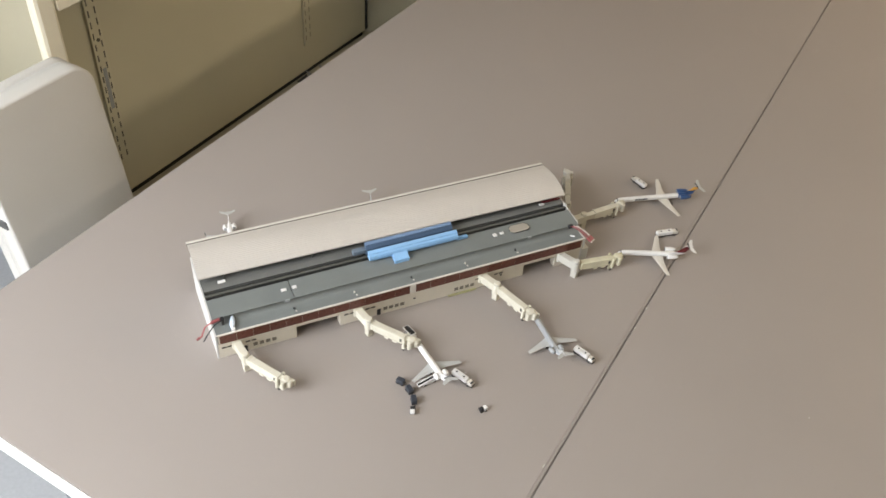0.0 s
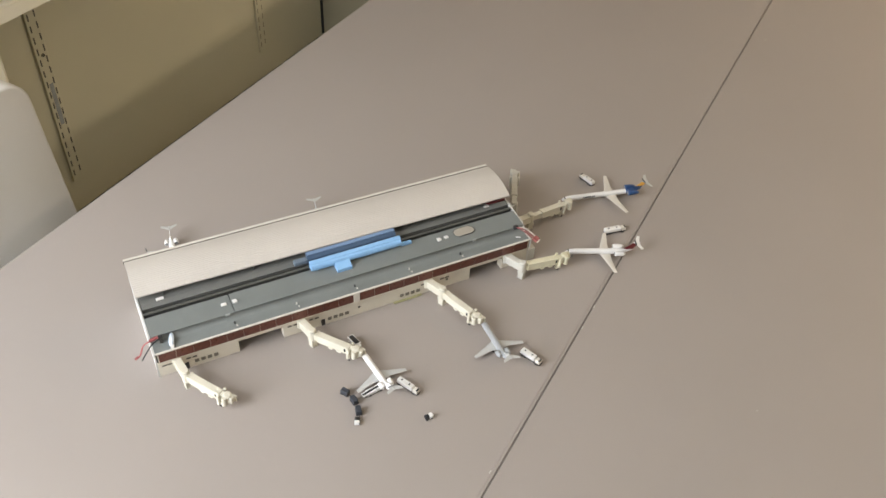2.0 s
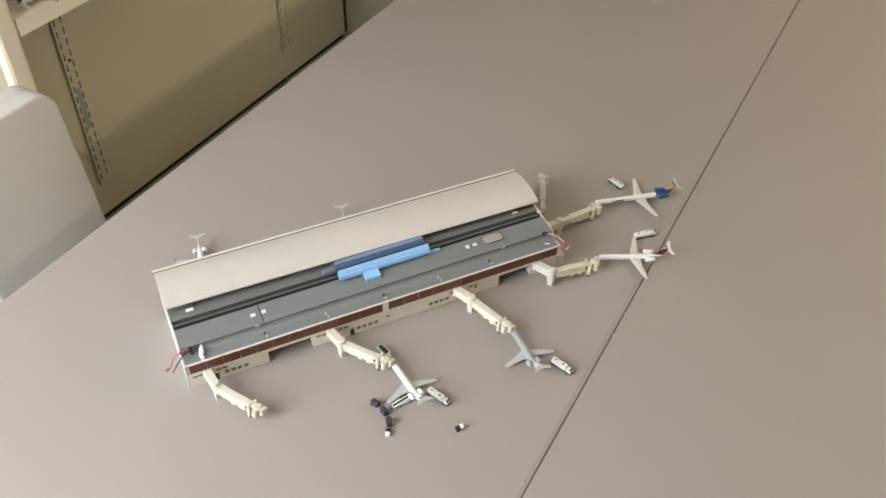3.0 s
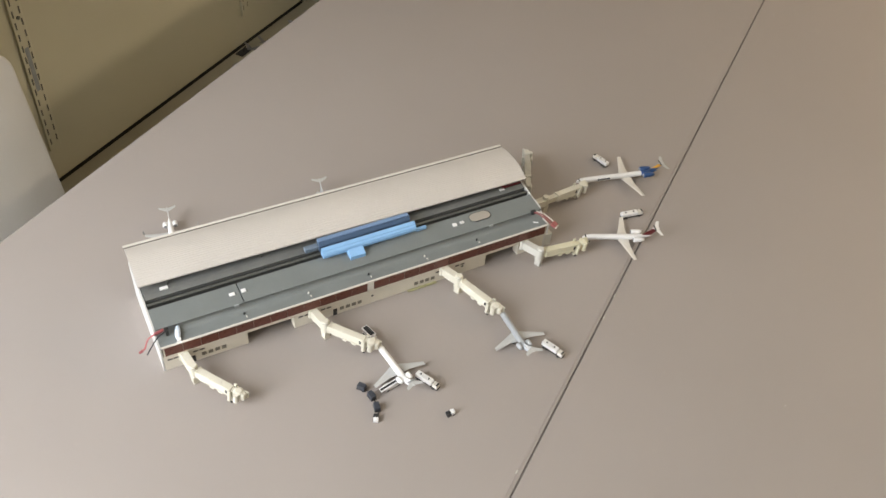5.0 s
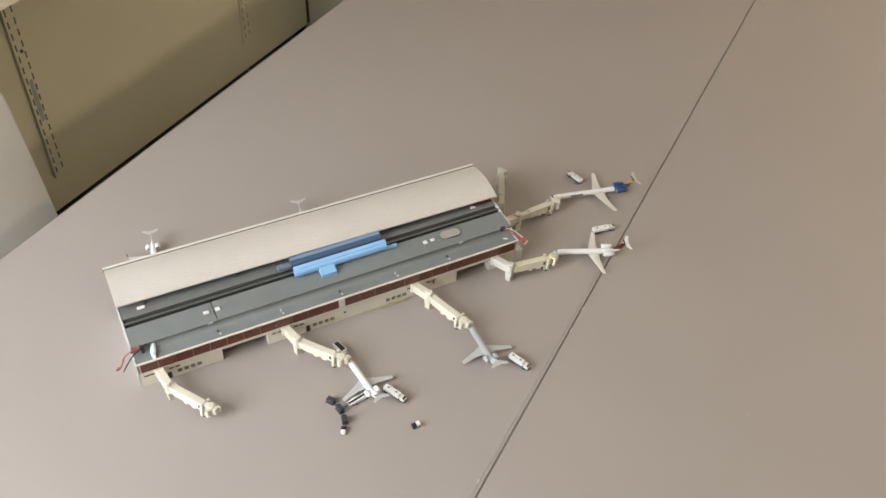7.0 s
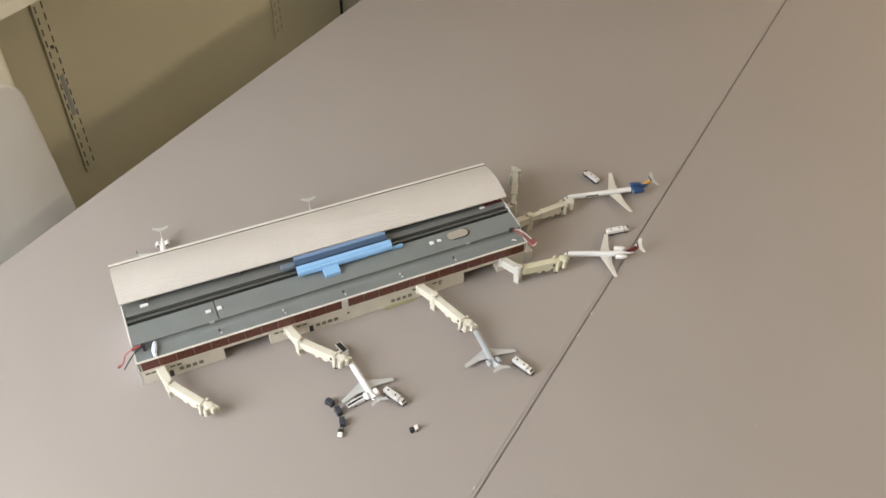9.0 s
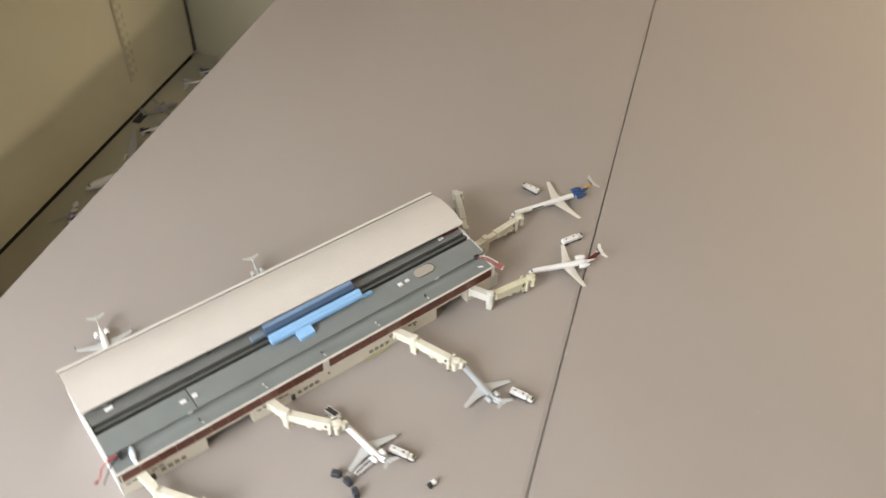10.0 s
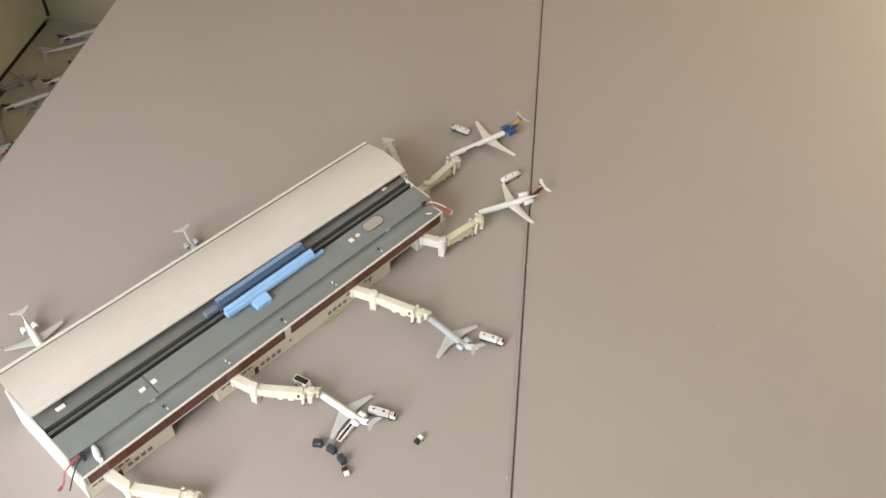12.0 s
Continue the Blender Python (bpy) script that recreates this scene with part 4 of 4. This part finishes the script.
# ---- model aircraft stored on the shelf deck ----
def stored_jet(name, a, b, label, hull, R=0.0065, trim=None, pods=False, z0=DECK, plan=None):
    """A twin-jet lying from tail a to nose b, in plan places of the shelving."""
    L = math.hypot(b[0] - a[0], b[1] - a[1])
    ob = thing(name, PLAN @ toward(a, b, z0), label, "model aircraft", "stored model aircraft")
    z = R + 0.004
    lead, lead_tip, chord, reach = plan or (L * 0.62, L * 0.30, L * 0.19, L * 0.46)
    fus = part("fuselage", body(shape(), [(0, z + R * 0.55, R * 0.12, R * 0.12), (L * 0.10, z + R * 0.35, R * 0.5, R * 0.5), (L * 0.24, z + R * 0.05, R * 0.93, R * 0.93), (L * 0.35, z, R, R), (L * 0.86, z, R, R), (L * 0.94, z - R * 0.1, R * 0.72, R * 0.75), (L * 0.99, z - R * 0.2, R * 0.2, R * 0.2)], 16), hull, ob, smooth=True)
    part("cockpit_window", box(shape(), L * 0.935, L * 0.955, -R * 0.5, R * 0.5, z + R * 0.3, z + R * 0.62, bevel=0.0004), BLACK, fus)
    if trim in (PINK, PURPLE):
        # painted mosaic of coloured patches towards the nose
        for k in range(12):
            x, tilt = L * (0.30 + 0.045 * k), radians(28 + 26 * ((k * 5) % 4))
            for s in (-1, 1):
                hue = (PINK, PURPLE, TEAL, PINK)[(k + (s > 0)) % 4]
                g = 1.15 if k < 5 else 0.55
                patch = box(shape(), -0.0045 * g, 0.0045 * g, -R * 0.34 * g, R * 0.34 * g, -0.0006, 0.0006, bevel=0.0003)
                part("livery_patch", patch, hue if trim is PINK else trim, fus, m=Matrix.Translation((x, 0, z)) @ Matrix.Rotation(-s * tilt, 4, "X") @ Matrix.Translation((0, 0, R * 0.99)))
    for side in (-1, 1):
        part("wing", wing(shape(), R * 0.7, lead_tip, chord, chord * 0.3, lead, reach, z - R * 0.5, z + R * 0.1, 0.0028, 0.001, side), MID_GREY, ob)
        part("engine", body(shape(), [(L * 0.46, z - R * 0.9, R * 0.28, R * 0.28), (L * 0.5, z - R * 0.9, R * 0.42, R * 0.42), (L * 0.57, z - R * 0.9, R * 0.45, R * 0.45), (L * 0.58, z - R * 0.9, R * 0.38, R * 0.38)], 12), WING_GREY, ob, smooth=True, m=pose(0, side * L * 0.16, 0))
        if pods:
            part("tail_engine", body(shape(), [(L * 0.10, z + R * 0.3, R * 0.3, R * 0.3), (L * 0.12, z + R * 0.3, R * 0.42, R * 0.42), (L * 0.18, z + R * 0.3, R * 0.42, R * 0.42), (L * 0.19, z + R * 0.3, R * 0.34, R * 0.34)], 12), BLACK, ob, "dark tail engine", smooth=True, m=pose(0, side * R * 1.5, 0))
        part("tailplane", wing(shape(), R * 0.3, L * 0.015, L * 0.09, L * 0.035, L * 0.11, L * 0.16, z + R * 0.4, z + R * 0.5, 0.0014, 0.0007, side), WING_GREY, ob)
        part("main_gear", rod(shape(), (L * 0.46, side * R * 0.8 - 0.001, 0.002), (L * 0.46, side * R * 0.8 + 0.001, 0.002), 0.002, n=10), BLACK, ob)
    part("nose_gear", rod(shape(), (L * 0.86, -0.0008, 0.0016), (L * 0.86, 0.0008, 0.0016), 0.0016, n=10), BLACK, ob)
    fin = loft(shape(), [[(L * 0.17, 0, z + R * 0.7), (L * 0.1, 0.0009, z + R * 0.7), (L * 0.02, 0, z + R * 0.7), (L * 0.1, -0.0009, z + R * 0.7)],
                         [(L * 0.045, 0, z + R * 0.7 + L * 0.09), (L * 0.02, 0.0005, z + R * 0.7 + L * 0.09), (-L * 0.015, 0, z + R * 0.7 + L * 0.09), (L * 0.02, -0.0005, z + R * 0.7 + L * 0.09)]])
    part("fin", fin, hull if trim in (None, PINK) else trim, ob)
    return ob


stored_jet("airliner", (1.1645, 0.7035), (0.9782, 0.8412), "white model airliner with red markings on the shelf deck", WHITE_WARM, 0.0115, trim=PINK, plan=(0.128, 0.040, 0.050, 0.165))
stored_jet("airliner", (1.2437, 0.8372), (1.3375, 0.7430), "white narrow model airliner on the shelf deck", WHITE_WARM, 0.0062, trim=BLACK, pods=True)
stored_jet("airliner", (1.3620, 0.7820), (1.4700, 0.6860), "white model airliner half hidden by the table edge", WHITE_WARM, 0.0062, trim=CHARCOAL, pods=True)
stored_jet("airliner", (1.5011, 0.8490), (1.6278, 0.6855), "slim white model airliner with grey tail and wings on the deck", WHITE_WARM, 0.0044, trim=MID_GREY)
stored_jet("airliner", (1.5700, 0.8285), (1.6660, 0.7130), "white model airliner at the end of the shelf deck", WHITE_WARM, 0.0060, trim=CHARCOAL, pods=True)
stored_jet("airliner", (0.8325, 0.7924), (0.9361, 0.8386), "violet-tailed white model airliner on the shelf deck", WHITE_WARM, 0.0070, trim=PURPLE)


stored_jet("airliner", (0.385, 0.672), (0.500, 0.715), "pale grey model airliner lying on the upper shelf board", WING_GREY, 0.0075, trim=CHARCOAL, z0=0.8852)


def propliner(a, b, label):
    """A high-wing twin-propeller model from tail a to nose b."""
    L = math.hypot(b[0] - a[0], b[1] - a[1])
    ob = thing("propeller_aircraft", PLAN @ toward(a, b, DECK), label, "model aircraft", "stored model aircraft")
    r, z = L * 0.05, L * 0.05 + 0.004
    part("fuselage", body(shape(), [(0, z + r * 0.5, r * 0.15, r * 0.15), (L * 0.2, z + r * 0.2, r * 0.7, r * 0.7), (L * 0.4, z, r, r), (L * 0.85, z, r, r), (L * 0.97, z - r * 0.2, r * 0.4, r * 0.4)], 14), GREY_MODEL, ob, smooth=True)
    for side in (-1, 1):
        part("wing", wing(shape(), 0.0, L * 0.56, L * 0.13, L * 0.07, L * 0.60, L * 0.50, z + r, z + r * 1.1, 0.002, 0.001, side), GREY_MODEL, ob)
        e = part("engine", body(shape(), [(L * 0.42, z + r * 0.8, r * 0.2, r * 0.2), (L * 0.5, z + r * 0.8, r * 0.45, r * 0.45), (L * 0.66, z + r * 0.8, r * 0.4, r * 0.4)], 12), GREY_MODEL, ob, m=pose(0, side * L * 0.16, 0))
        for k in range(4):
            part("propeller_blade", box(shape(), L * 0.665, L * 0.672, -0.0012, 0.0012, 0, L * 0.065, m=Matrix.Translation((0, 0, z + r * 0.8)) @ Matrix.Rotation(radians(45 + 90 * k), 4, "X")), BLACK, e)
        part("tailplane", wing(shape(), 0.0, L * 0.02, L * 0.08, L * 0.05, L * 0.07, L * 0.16, z + L * 0.17, z + L * 0.17, 0.0012, 0.0008, side), GREY_MODEL, ob)
        part("main_gear", rod(shape(), (L * 0.5, side * r - 0.001, 0.0022), (L * 0.5, side * r + 0.001, 0.0022), 0.0022, n=10), BLACK, ob)
    part("fin", loft(shape(), [[(L * 0.16, 0, z + r * 0.5), (L * 0.08, 0.001, z + r * 0.5), (L * 0.01, 0, z + r * 0.5), (L * 0.08, -0.001, z + r * 0.5)], [(L * 0.08, 0, z + L * 0.17), (L * 0.05, 0.0006, z + L * 0.17), (L * 0.01, 0, z + L * 0.17), (L * 0.05, -0.0006, z + L * 0.17)]]), GREY_MODEL, ob)
    part("nose_gear", rod(shape(), (L * 0.85, -0.0008, 0.0018), (L * 0.85, 0.0008, 0.0018), 0.0018, n=10), BLACK, ob)
    return ob


propliner((1.3172, 0.8748), (1.4103, 0.8154), "grey twin-propeller model aircraft on the shelf deck")
stand = thing("display_stand", PLAN @ pose(1.3150, 0.8860, DECK), "small black display stand at the back of the shelf deck", "stand")
part("foot", box(shape(), -0.022, 0.022, -0.012, 0.012, 0, 0.004, bevel=0.001), BLACK, stand)
part("arm", rod(shape(), (0, 0, 0.004), (0.006, -0.004, 0.020), 0.0032, 0.002), BLACK, stand)
for cu, cv, turn, mat in ((1.1433, 0.8269, 20, WHITE_WARM), (1.1195, 0.7934, -10, WHITE_WARM), (1.4830, 0.7612, 40, BLACK), (1.2613, 0.8440, 70, BLACK)):
    bit = thing("small_part", PLAN @ pose(cu, cv, DECK, 0, 0, turn), "small loose model part lying on the shelf deck", "model part", "loose parts on the deck")
    part("piece", prism(shape(), [(-0.004, 0), (0.004, 0), (0.003, 0.003), (-0.002, 0.004)], -0.011, 0.011), mat, bit)
